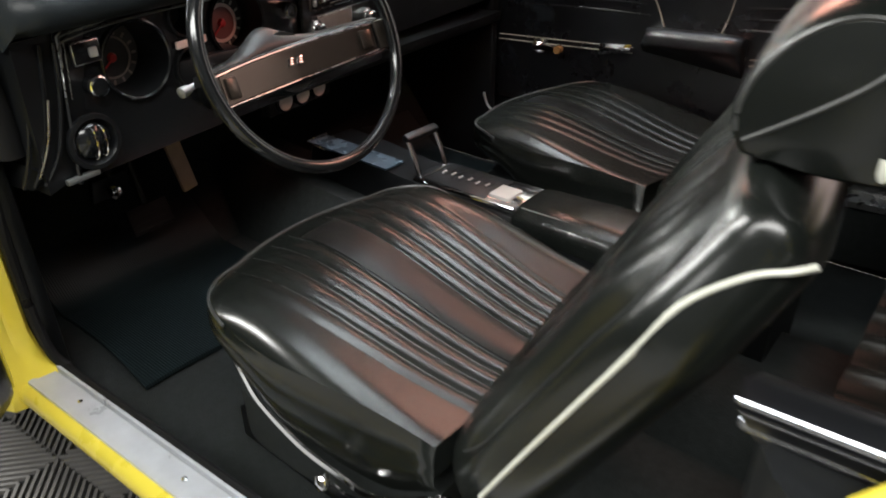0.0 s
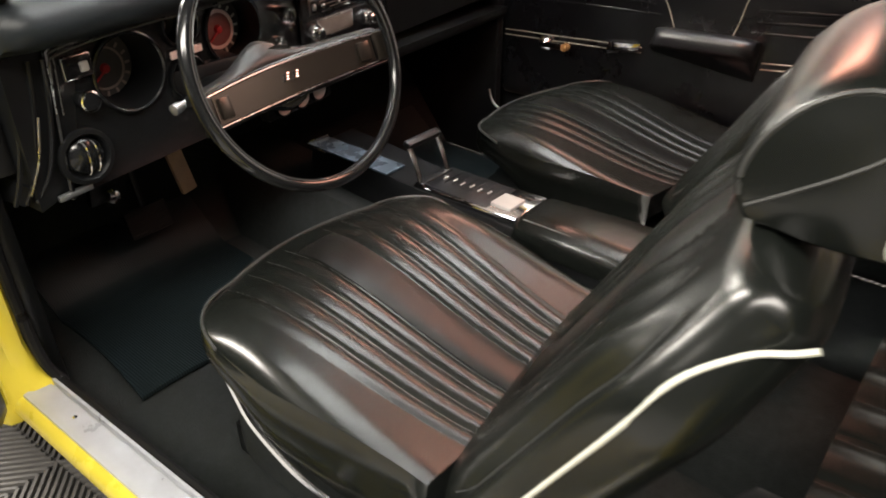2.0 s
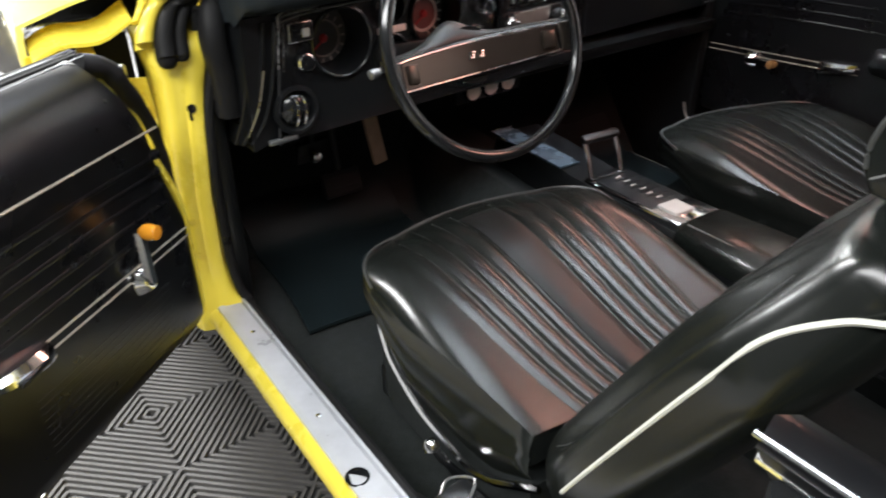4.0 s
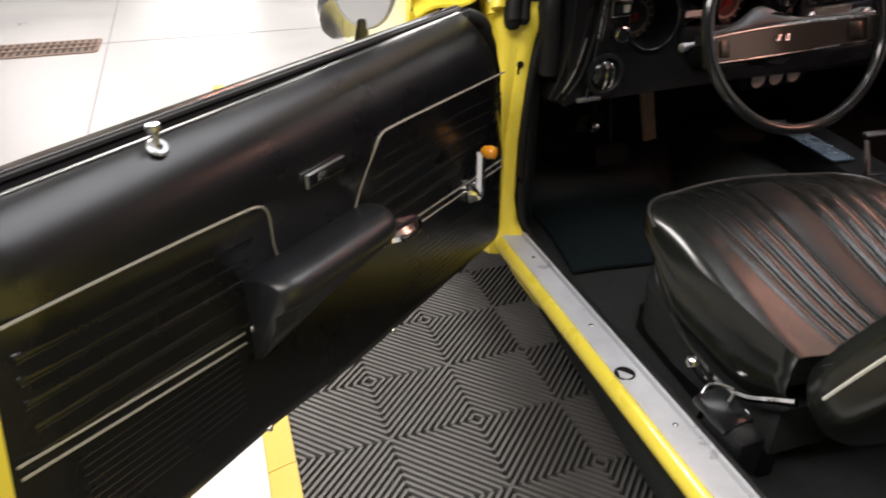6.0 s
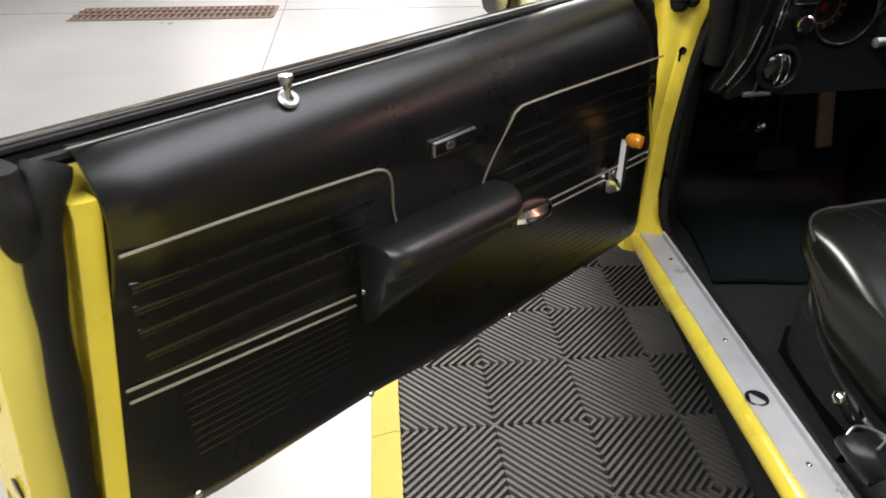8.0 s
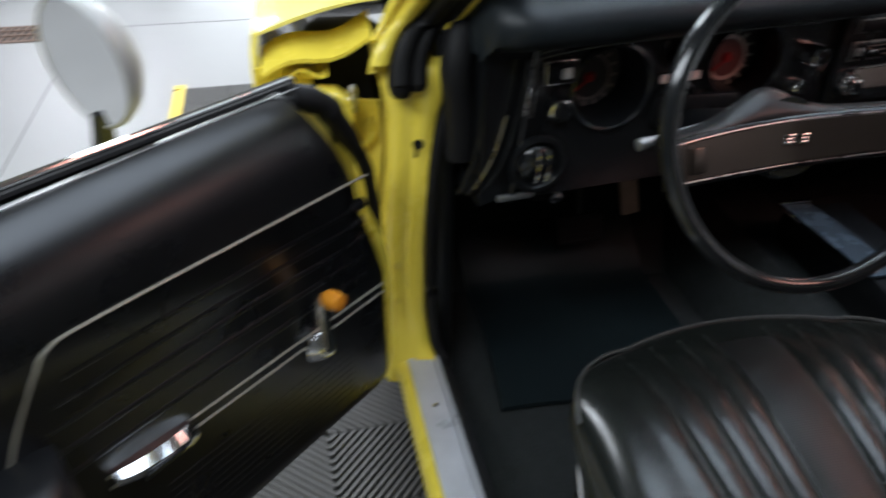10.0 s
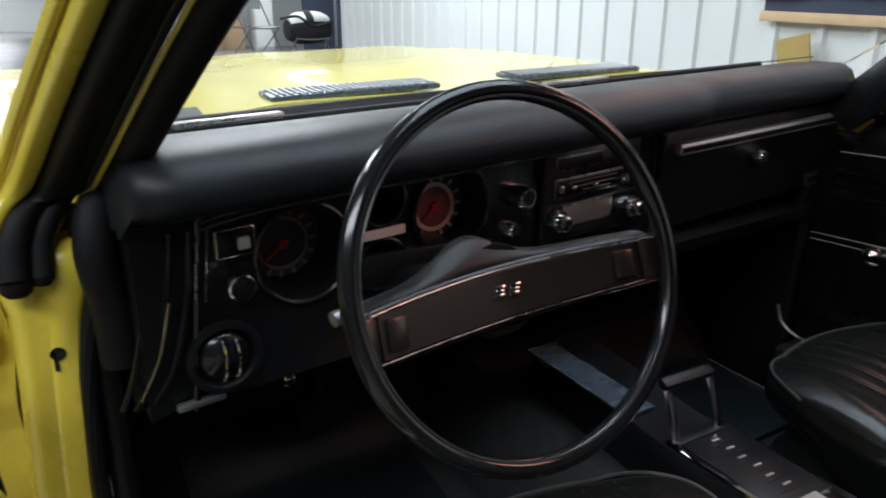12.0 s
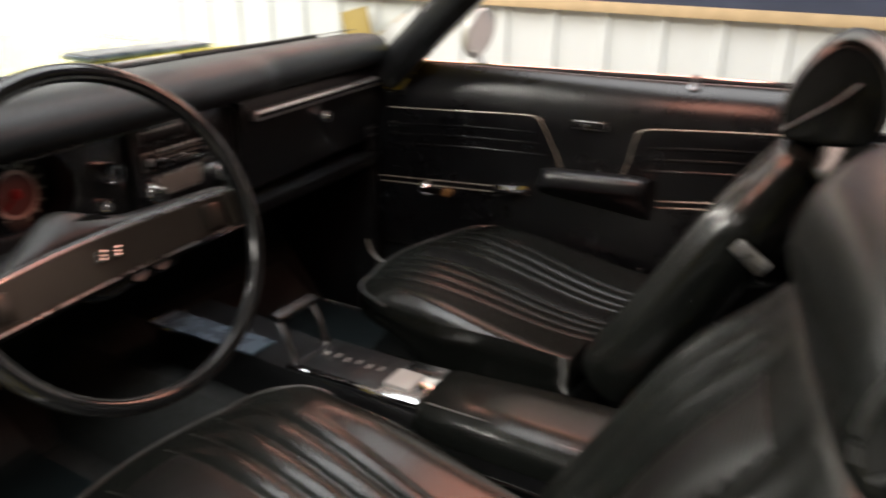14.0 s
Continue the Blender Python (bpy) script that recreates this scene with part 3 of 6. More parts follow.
part("roof_rail_seal", roll(-0.058, -0.034, -0.016, 0.010, OUTER), RUBBER, body, "black rubber roof rail seal")
part("garnish_edge", roll(-0.0315, -0.0265, -0.024, -0.018, INNER[15:], 1, 10), JAMB, body, "thin yellow edge beside the trim")
part("seal_end", lathe([(0.0, -0.006), (0.008, -0.005), (0.014, 0.0), (0.0175, 0.010), (0.0175, 0.024), (0.016, 0.04), (0.0, 0.046)], (-0.759, -0.016, 0.816), (0.05, 0.3, 0.9), 20), RUBBER, body, "black rubber seal end")
part("seal_end", lathe([(0.0, -0.004), (0.007, -0.003), (0.0125, 0.004), (0.0135, 0.02), (0.013, 0.04), (0.0, 0.045)], (-0.735, -0.013, 0.822), (0.05, 0.3, 0.9), 18), RUBBER, body, "black rubber seal end")
part("dash_end_cap", box((-0.688, 0.085, 0.83), (0.066, 0.06, 0.18), 0.01), RUBBER, body, "black trim at the end of the dash")
part("pillar_garnish", roll(-0.030, 0.012, -0.036, 0.018, INNER, 0.75, 28), RUBBER, body, "black inner pillar trim")
part("windscreen_pillar", strip([(-0.125, -0.01), (-0.118, 0.02), (-0.07, 0.035), (-0.03, 0.03), (-0.02, -0.012), (-0.095, -0.022)], mirror=True), JAMB, body, "yellow painted windscreen pillar")
part("pillar_garnish", strip([(-0.045, -0.034), (-0.05, -0.01), (-0.012, 0.022), (0.022, 0.024), (0.034, 0.0), (0.026, -0.024), (-0.005, -0.04)], mirror=True), PLASTIC, body, "black inner pillar trim")

# roof, headliner, and the parts behind the seats
def roof(u, v):
    x, y = lerp(-0.56, 0.59, u), lerp(-0.48, -1.75, v)
    return (x, y, 1.285 + 0.07 * math.sin(math.pi * u) * 0.6 + 0.03 * math.sin(math.pi * v))


part("roof", slab(patch(roof, 16, 14), 0.012, (0, 0, 1)), YELLOW, body)
part("headliner", slab(patch(lambda u, v: V(*roof(u, v)) - V(0, 0, 0.03), 16, 14), 0.01, (0, 0, -1)), PLASTIC, body, "black headliner")
# frame made up to go with the added warm source above
part("warm_fill_frame", box((0.32, -0.62, 1.2885), (0.44, 0.30, 0.018), 0.006), DULLCHROME, body, "frame round the added warm light in the headliner")
part("roof_rail", tube([(-0.56, -0.45 - 0.12 * i, 1.28 + 0.02 * math.sin(i / 3.5)) for i in range(12)], 0.03), PLASTIC, body)
part("roof_rail", tube([(0.59, -0.45 - 0.12 * i, 1.28 + 0.02 * math.sin(i / 3.5)) for i in range(12)], 0.03), PLASTIC, body)
part("windscreen_header", tube([(lerp(-0.53, 0.56, i / 12), -0.47, 1.285 + 0.04 * math.sin(math.pi * i / 12)) for i in range(13)], 0.03), PLASTIC, body)
part("rear_panel", slab(patch(lambda u, v: (lerp(-0.72, 0.72, u), lerp(-2.1, -1.75, v), lerp(0.95, 1.28, v)), 8, 6), 0.02, (0, -0.4, 0.9)), GLOSS, body, "dark rear window")
part("parcel_shelf", box((0, -1.95, 0.93), (1.45, 0.45, 0.03), 0.01), CARPET, body)
for sx in (-1, 1):
    part("rear_roof_pillar", loft([[V(sx * 0.74, -1.55, 0.92), V(sx * 0.70, -1.55, 0.92), V(sx * 0.70, -2.1, 0.95), V(sx * 0.74, -2.1, 0.95)], [V(sx * 0.59, -1.45, 1.29), V(sx * 0.56, -1.45, 1.29), V(sx * 0.56, -1.8, 1.29), V(sx * 0.59, -1.8, 1.29)]]), YELLOW, body, smooth=False)

# floor, bulkhead, kick panels
part("floor_pan", box((0.0, -0.55, 0.215), (1.40, 2.3, 0.05), 0.01), CARPET, body, "black carpeted floor")
part("toe_board", slab(patch(lambda u, v: (lerp(-0.70, 0.72, u), lerp(0.30, 0.52, v), lerp(0.23, 0.5, v)), 6, 6), 0.02, (0, 0.7, -0.7)), CARPET, body)
part("bulkhead", box((0.0, 0.53, 0.68), (1.46, 0.03, 0.46), 0.01), CARPET, body, "black bulkhead trim")
part("kick_panel", box((-0.69, 0.27, 0.56), (0.03, 0.5, 0.66), 0.008), PLASTIC, body, "black kick panel")
part("kick_panel", box((0.72, 0.33, 0.56), (0.03, 0.44, 0.66), 0.008), PLASTIC, body, "black kick panel")
part("transmission_tunnel", loft([[V(x, y, z * f + 0.22) for x, z in ((-0.12, 0), (-0.09, 0.12), (-0.03, 0.17), (0.1, 0.17), (0.17, 0.12), (0.2, 0))] for y, f in ((0.52, 1.25), (0.1, 1.1), (-0.4, 1.0), (-1.6, 1.0))]), CARPET, body)
part("far_sill", sweep([(0.70, 0.36), (0.78, 0.36), (0.80, 0.2), (0.70, 0.2), (0.685, 0.3)], ys), CARPET, body)
part("far_sill_plate", sweep([(0.672, 0.352), (0.672, 0.366), (0.69, 0.372), (0.745, 0.372), (0.75, 0.358)], [0.1 - 1.1 * i / 12 for i in range(13)]), DULLCHROME, body, "bright passenger sill plate")
part("far_seal", tube(smooth_path([(0.690, 0.02, 0.398), (0.684, 0.065, 0.405), (0.680, 0.10, 0.425), (0.682, 0.118, 0.462)]), 0.004), DULLCHROME, body, "bright edge of the passenger door opening")

part("far_lower_panel", box((0.80, -0.45, 0.52), (0.03, 1.6, 0.66), 0.01), PLASTIC, body, "black lower side panel")

# quarter panel with its trim and bright sill, behind the door opening
def quarter(sx):
    o = 0 if sx < 0 else 0.03
    part("quarter_panel", slab(patch(lambda u, v: (sx * (lerp(0.80, 0.90, v * (1 - 0.4 * v)) + 0.03 * u) + o, lerp(-1.13, -2.3, u), lerp(0.885, 0.2, v) + 0.03 * u), 8, 10), 0.02, (sx * -1, 0, 0)), YELLOW, body, "yellow rear quarter panel")
    part("quarter_jamb", loft([[V(sx * x + o, y, z) for x, y in ((0.79, -1.13), (0.735, -1.12), (0.70, -1.14), (0.70, -1.3), (0.79, -1.3))] for z in (0.30, 0.5, 0.7, 0.86)]), JAMB if sx < 0 else PLASTIC, body, "yellow painted lock pillar" if sx < 0 else "")
    part("quarter_trim", loft([[V(sx * x + o, y, z) for x, y in ((0.72, -1.12 if sx < 0 else -0.9), (0.70, -1.15 if sx < 0 else -0.91), (0.69, -1.75), (0.72, -1.75))] for z in (0.25, 0.5, 0.84)]), VINYL, body, "black vinyl quarter trim")
    part("quarter_ledge", loft([[V(sx * 0.706 + o, -1.064 - 0.08 * i, 0.855 + 0.004 * i), V(sx * 0.684 + o, -1.058 - 0.08 * i, 0.861 + 0.004 * i), V(sx * 0.669 + o, -1.064 - 0.08 * i, 0.858 + 0.004 * i), V(sx * 0.659 + o, -1.073 - 0.08 * i, 0.846 + 0.004 * i), V(sx * 0.656 + o, -1.078 - 0.08 * i, 0.802), V(sx * 0.700 + o, -1.073 - 0.08 * i, 0.837)] for i in range(9)]), DOORVINYL, body)
    part("quarter_moulding", tube([(sx * 0.699 + o, -1.064 - 0.08 * i, 0.845 + 0.004 * i) for i in range(9)], 0.0042), CHROME, body, "bright window sill moulding")
    part("quarter_moulding", tube([(sx * 0.703 + o, -1.060 - 0.08 * i, 0.860 + 0.004 * i) for i in range(9)], 0.002), CHROME, body)


quarter(-1)
part("lock_pillar_lip", loft([[V(x, y, z) for x, y in ((-0.735, -1.088), (-0.712, -1.080), (-0.700, -1.094), (-0.700, -1.16), (-0.79, -1.16))] for z in (0.33, 0.5, 0.7, 0.803)]), JAMB, body, "yellow painted lock pillar edge")
part("lock_pillar_cap", loft([[V(x, y, z) for x, y in ((-0.725, -1.090), (-0.706, -1.076), (-0.690, -1.090), (-0.690, -1.16), (-0.785, -1.16))] for z in (0.803, 0.82, 0.842)]), PLASTIC, body, "dark upper piece of the lock pillar")
quarter(1)

# bonnet, cowl and wings
def bonnet_z(x, y):
    crown = 0.956 + 0.010 * sm(0.3, 0.9, y) - 0.05 * sm(1.1, 2.0, y)
    return crown + 0.018 * (1 - sm(0.20, 0.36, abs(x - 0.02))) * sm(0.25, 0.7, y) - 0.05 * sm(0.38, 0.80, abs(x - 0.02)) ** 1.0 + 0.012 * x + 0.018 * sm(-0.1, 0.6, x)


part("bonnet", slab(patch(lambda u, v: (lerp(-0.74, 0.78, u), lerp(0.30 - 0.05 * math.sin(math.pi * u) * 0 + 0.06 * (2 * u - 1) ** 2 * -1 + 0.02, 1.95, v), bonnet_z(lerp(-0.74, 0.78, u), lerp(0.26, 1.95, v))), 48, 30), 0.012, (0, 0, -1)), YELLOW, body, "yellow bonnet with a raised centre")
part("cowl", slab(patch(lambda u, v: (lerp(-0.70, 0.74, u), lerp(0.10, 0.40, v) + 0.05 * (1 - (2 * u - 1) ** 2), lerp(0.925, 0.93, v) + 0.008 * u + 0.018 * math.sin(math.pi * u)), 30, 4), 0.02, (0, 0, -1)), RUBBER, body, "black cowl and windscreen seal")
for sx in (-1, 1):
    o = 0 if sx < 0 else 0.03
    part("front_wing", slab(patch(lambda u, v: (sx * (0.738 + 0.222 * math.sin(min(1, v * 2) * math.pi / 2) ** 0.85 - 0.05 * max(0, v - 0.6)) + o, lerp(0.06, 1.95, u), lerp(0.93, 0.925, u) - 0.02 * sm(0.6, 1, u) - 0.012 * min(1, v * 2) ** 2 - 0.88 * max(0, v - 0.42) ** 1.15 - 0.035 * sm(0, 0.4, v) * (1 - sm(0, 0.2, u))), 30, 26), 0.01, (-sx, 0, -0.2)), YELLOW, body, "yellow front wing")
for cx in (-0.235, 0.245):
    vent = part("bonnet_vent", box((cx, 0.375, bonnet_z(cx, 0.375) + 0.004), (0.31, 0.085, 0.010), 0.004, Euler((radians(2), radians(-2), 0)).to_matrix()), PLATEBLUE, body, "ribbed bright bonnet vent")
    for k in range(24):
        part("rib", box((cx - 0.143 + k * 0.0124, 0.375, bonnet_z(cx, 0.375) + 0.011 + 0.0005 * k * 0.72 - 0.006), (0.0065, 0.074, 0.004), 0.001, Euler((radians(2), 0, 0)).to_matrix()), STEEL, vent, smooth=False)
part("wing_jamb", slab(patch(lambda u, v: (lerp(-0.945, -0.79, u), lerp(0.03, 0.10, v) + 0.02 * u, lerp(0.838, 0.876, u) + 0.008 * math.sin(7 * u) + 0.02 * v), 8, 4), 0.006, (0, 0, -1)), JAMB, body)
# black backing sheet added so the gaps at the hinge look shaded
part("hinge_cavity_shade", slab(patch(lambda u, v: (lerp(-0.93, -0.79, u), 0.125 + 0.01 * u, lerp(0.845, 0.35, v)), 3, 6), 0.006, (0, 1, 0)), RUBBER, body, "black sheet for the shade in the hinge cavity behind the wing edge")
part("wing_flange", slab(patch(lambda u, v: (lerp(-0.955, -0.888 + 0.012 * math.sin(17 * v), u), 0.045 + 0.03 * u + 0.012 * math.sin(11 * v + 2 * u), lerp(0.842, 0.35, v)), 5, 18), 0.006, (0, 1, 0)), JAMB, body, "bent yellow edge of the front wing")
part("hinge_strap", slab(patch(lambda u, v: (lerp(-0.845, -0.784, u) + 0.004 * math.sin(13 * v), 0.085 - 0.02 * u + 0.012 * math.sin(19 * v), lerp(0.78, 0.36, v)), 3, 16), 0.008, (0, 1, 0)), JAMB, body, "yellow painted hinge strap")
for k, (x, z, w, tilt) in enumerate(((-0.885, 0.832, 0.06, 0.35), (-0.815, 0.728, 0.045, 0.65), (-0.79, 0.507, 0.045, 0.4), (-0.798, 0.444, 0.03, 0.3))):
    part("bent_tab", slab(patch(lambda u, v: (x + w * (u - 0.5), 0.045 + 0.05 * v, z + w * tilt * (u - 0.5) + 0.012 * math.sin(5 * u + 3 * v + k)), 6, 4), 0.005, (0, 0, -1)), JAMB, body, "bent yellow sheet tab")
part("front_bumper", tube(smooth_path([(-0.97, 1.62, 0.52), (-0.95, 1.9, 0.52), (-0.7, 2.06, 0.52), (0, 2.12, 0.52), (0.72, 2.06, 0.52), (0.98, 1.9, 0.52), (1.0, 1.62, 0.52)]), 0.07, 10, squash=1.2), CHROME, body, "chrome front bumper")
part("front_panel", box((0.0, 1.93, 0.72), (1.6, 0.06, 0.36), 0.03), GLOSS, body)
for sx, o in ((-1, 0), (1, 0.03)):
    wheel = part("front_wheel", lathe([(0.2, -0.11), (0.31, -0.105), (0.335, -0.07), (0.335, 0.07), (0.31, 0.105), (0.2, 0.11)], (sx * 0.80 + o, 1.02, 0.335), (1, 0, 0), 36), TYRE, body, "black front tyre")
    part("rim", lathe([(0.0, 0.05), (0.05, 0.05), (0.06, 0.03), (0.17, 0.02), (0.2, 0.1), (0.205, 0.1), (0.205, -0.1), (0.0, -0.09)], (sx * 0.80 + o, 1.02, 0.335), (sx, 0, 0), 32), DULLCHROME, wheel)

glass = part("windscreen", slab(patch(lambda u, v: (lerp(-0.63, 0.67, u) * lerp(1, 0.86, v), lerp(0.17 + 0.07 * (1 - (2 * u - 1) ** 2), -0.47, v), lerp(0.925, 1.30, v) + 0.03 * math.sin(math.pi * u) * v), 16, 8), 0.004, (0, 0.5, 0.8)), GLASS, body, "clear windscreen")
glass.visible_shadow = False


# doors -------------------------------------------------------------------------
DU, DN, DH = V(-0.678, -0.735, 0), V(0.735, -0.678, 0), V(-0.705, -0.015, 0)


def drv(s, n, z):
    """A place on the open driver's door: along it, out of its inner face, up."""
    return DH + DU * s + DN * n + V(0, 0, z)


def pas(s, n, z):
    """The same on the closed passenger's door."""
    return V(0.745 - n, 0.255 - s, z + 0.047)


def floor_of(s):
    """Lower edge of the door trim, turned up at the rear corner."""
    return 0.391 + (s - 0.2) * 0.048 + 0.018 * sm(0.62, 0.86, s) + 0.035 * sm(1.03, 1.17, s) ** 2


def front_s(z):
    """Front edge of the door trim, curving back towards the top."""
    return 0.135 + 0.075 * sm(0.58, 0.80, z) + 0.05 * sm(0.76, 0.90, z)


def rear_s(z):
    """Rear edge of the door trim, slanting back towards the sill."""
    return 1.126 + 0.157 * max(0.0, 0.825 - z)


PROFILE = [(-0.012, 0.0), (-0.002, 0.012), (0.0, 0.03), (0.0, 0.2), (0.0, 0.29), (0.005, 0.32), (0.012, 0.35), (0.0145, 0.375), (0.0140, 0.395), (0.0115, 0.415), (0.006, 0.434), (-0.002, 0.4505), (-0.012, 0.4645), (-0.023, 0.475), (-0.033, 0.4815), (-0.037, 0.483)]


def face_n(s, z):
    """How far the trim panel stands out at a height."""
    b = floor_of(s)
    k = (0.875 + 0.008 * sm(0.9, 0.2, s) - b) / 0.484
    h = (z - b) / k
    for (n0, h0), (n1, h1) in zip(PROFILE, PROFILE[1:]):
        if h0 <= h <= h1:
            return lerp(n0, n1, (h - h0) / (h1 - h0))
    return 0.0


def door_line(f, pts, r, mat_, parent, name, label="", n=6):
    return part(name, tube(smooth_path([f(s, d + face_n(s, z), z) for s, d, z in pts], n), r, 6 if r < 0.006 else 14), mat_, parent, label)


def build_door(f, name, label, open_side):
    t = thing(name, f(0.6, -0.06, 0.25 if not open_side else 0.36), label, "car door")
    rings = []
    for i in range(41):
        s = lerp(0.15, 1.15, i / 40)
        b = floor_of(s)
        top = 0.875 + 0.008 * sm(0.9, 0.2, s)
        k = (top - b) / 0.484
        end = 0.006 * sm(0.03, 0.0, min(s - 0.15, 1.15 - s))
        rings.append([f(lerp(front_s(b + h * k), rear_s(b + h * k), i / 40), n - end, b + h * k) for n, h in PROFILE])
    panel = part("trim_panel", slab(loft(rings, False, False), 0.006, -DN if open_side else V(1, 0, 0)), DOORVINYL, t, "black vinyl door trim panel")
    # shell
    rings = []
    for i in range(15):
        s = lerp(0.10 if open_side else 0.13, 1.215, i / 14)
        b, e = floor_of(s) + 0.012, sm(0.14, 0.0, s - 0.10) * 0.05
        def g(s_, n, z, i=i):
            return f(s_ + 0.11 * (0.83 - z) * (i / 14) ** 6 + 0.11 * sm(0.74, 0.87, z) * (1 - i / 14) ** 6, n, z)

        rings.append([g(s, -0.034, b), g(s, -0.034, 0.845), g(s, -0.037, 0.862), g(s, -0.039, 0.80), g(s, -0.062, 0.80), g(s, -0.064, 0.877), g(s, -0.070, 0.881), g(s, -0.077, 0.868), g(s, -0.148 + e, 0.74), g(s, -0.155 + e, 0.60), g(s, -0.145 + e, 0.46), g(s, -0.13 + e, b)])
    shell = part("shell", loft(rings), YELLOW if open_side else PLASTIC, t, "yellow painted door shell" if open_side else "")
    part("window_slot_seal", tube([f(lerp(0.215, 1.19, i / 14), -0.063, 0.876) for i in range(15)], 0.0045), RUBBER, t)
    part("window_slot_seal", tube([f(lerp(0.215, 1.16, i / 14), -0.046, 0.866) for i in range(15)], 0.006), RUBBER, t)
    part("slot_floor", box(f(0.68, -0.053, 0.842), (1.0, 0.024, 0.01), 0.002, Matrix((DU, DN, V(0, 0, 1))).transposed() if open_side else Matrix.Rotation(radians(90), 3, "Z")), RUBBER, t)
    part("slot_liner", loft([[f(s, n, z) for n, z in ((-0.056, 0.852), (-0.056, 0.861), (-0.064, 0.8815), (-0.068, 0.8815), (-0.068, 0.852))] for s in [lerp(0.21, 1.20, i / 12) for i in range(13)]]), RUBBER, t, "black window slot liner")
    part("inner_reveal", tube([f(lerp(0.235, 1.13, i / 14), -0.0365, 0.8745 + 0.008 * sm(0.9, 0.2, lerp(0.235, 1.13, i / 14))) for i in range(15)], 0.0009), STEEL, t, "thin grey line along the window slot")
    part("outer_reveal", tube([f(lerp(0.21, 1.205, i / 14), -0.0728, 0.8800) for i in range(15)], 0.0042), CHROME, t, "bright window sill moulding")
    # bright trim lines
    T = 0.001
    door_line(f, [(0.187, T, 0.770), (0.35, T, 0.776), (0.55, T, 0.783), (0.590, T, 0.780), (0.606, T, 0.764), (0.632, T, 0.712), (0.655, T, 0.66)], 0.0018, TRIMLINE, t, "trim_line", "dull beige trim line")
    door_line(f, [(1.129, T, 0.794), (1.0, T, 0.788), (0.872, T, 0.780), (0.834, T, 0.774), (0.820, T, 0.755), (0.809, T, 0.71), (0.797, T, 0.668)], 0.0018, TRIMLINE, t, "trim_line", "dull beige trim line")
    for dz in (0, -0.0145):
        door_line(f, [(1.15, T, 0.652 + dz), (1.0, T, 0.634 + dz), (0.875, T, 0.620 + dz)], 0.0017, TRIMLINE, t, "trim_line", "dull beige trim line")
        door_line(f, [(0.145, T, 0.582 + dz), (0.35, T, 0.592 + dz), (0.575, T, 0.604 + dz)], 0.0017, TRIMLINE, t, "trim_line", "dull beige trim line")
    # stitched pleats of both inserts, and the fine lower ribs
    for k in range(5 if open_side else 3):
        z = 0.745 - 0.027 * k
        a = 0.59 + 0.013 * k
        door_line(f, [(0.18, -0.0064, z - 0.02), (a * 0.6, -0.0061, z - 0.007), (a - 0.005, -0.0066, z)], 0.0075, DOORVINYL, t, "pleat", n=4)
        door_line(f, [(1.125, -0.0064, z + 0.012), (1.0, -0.0061, z + 0.004), (0.845 - 0.004 * k, -0.0066, z - 0.008)], 0.0075, DOORVINYL, t, "pleat", n=4)
    for k in range(9 if open_side else 0):
        z = 0.585 - 0.0105 * k
        for a, b, o in ((0.22, 0.52, -0.055), (0.89, 1.10, 0.02)):
            door_line(f, [(a, -0.0016, z + o - 0.008), (b, -0.0016, z + o + 0.008)], 0.0021, DOORVINYL, t, "rib", n=1)
    # armrest: a padded bar on a flared base
    rings = []
    for i in range(29):
        u = 0.5 - 0.5 * math.cos(math.pi * i / 28)
        e = max(0.0, 1 - abs(2 * u - 1) ** 9)
        s = lerp(0.606, 0.864, u)
        ends = lerp(0.012, 0.016, u)
        depth, hi, lo = 0.074 * (0.80 + 0.20 * e), 0.684 - (0 if open_side else 0.022) + 0.008 * u, lerp(0.612, 0.584, u)
        top = hi - 0.007 * (1 - e)
        lean = 0.022 * (1 - u)
        rings.append([f(s, -0.004, top + 0.001), f(s + lean * 0.3, 0.02, top + 0.0075), f(s + lean * 0.6, depth - 0.026, top + 0.0105), f(s + lean * 0.85, depth - 0.012, top + 0.009), f(s + lean, depth - 0.004, top + 0.004), f(s + lean, depth, top - 0.005), f(s + lean, depth - 0.001, top - 0.020), f(s + lean, depth - 0.007, top - 0.029), f(s + lean * 0.8, depth - 0.016, top - 0.034), f(s + lean * 0.7, depth - 0.020, lerp(top, lo, 0.55)), f(s, lerp(0.03, 0.024, u), lo + 0.012), f(s, 0.012, lo - 0.006), f(s, -0.004, lo - 0.014)])
    part("armrest", loft(rings), ARMVINYL, t, "black padded armrest", sharp=60)
    # window crank
    c = f(0.288, 0.0, 0.568)
    nn = f(0, 1, 0) - f(0, 0, 0)
    crank = part("window_crank", join(lathe([(0.0, 0), (0.021, 0.0), (0.022, 0.008), (0.014, 0.02), (0.008, 0.026), (0, 0.027)], c, nn, 20), loft([[c + nn * h + V(0, 0, z) + (f(1, 0, 0) - f(0, 0, 0)) * w for w, h in ((-0.008, 0.018), (0.008, 0.018), (0.006, 0.027), (-0.006, 0.027))] for z, h in ((0, 0), (0.04, 0), (0.085, 0))]) if open_side else loft([[c + nn * h + (f(1, 0, 0) - f(0, 0, 0)) * 0.085 * k + V(0, 0, w) for w, h in ((-0.008, 0.018), (0.008, 0.018), (0.006, 0.027), (-0.006, 0.027))] for k in (0, 0.5, 1)])), CHROME, t, "chrome window crank")
    tip = c + (V(0, 0, 0.085) if open_side else (f(1, 0, 0) - f(0, 0, 0)) * 0.085 + V(0, 0, 0.008)) + nn * 0.024
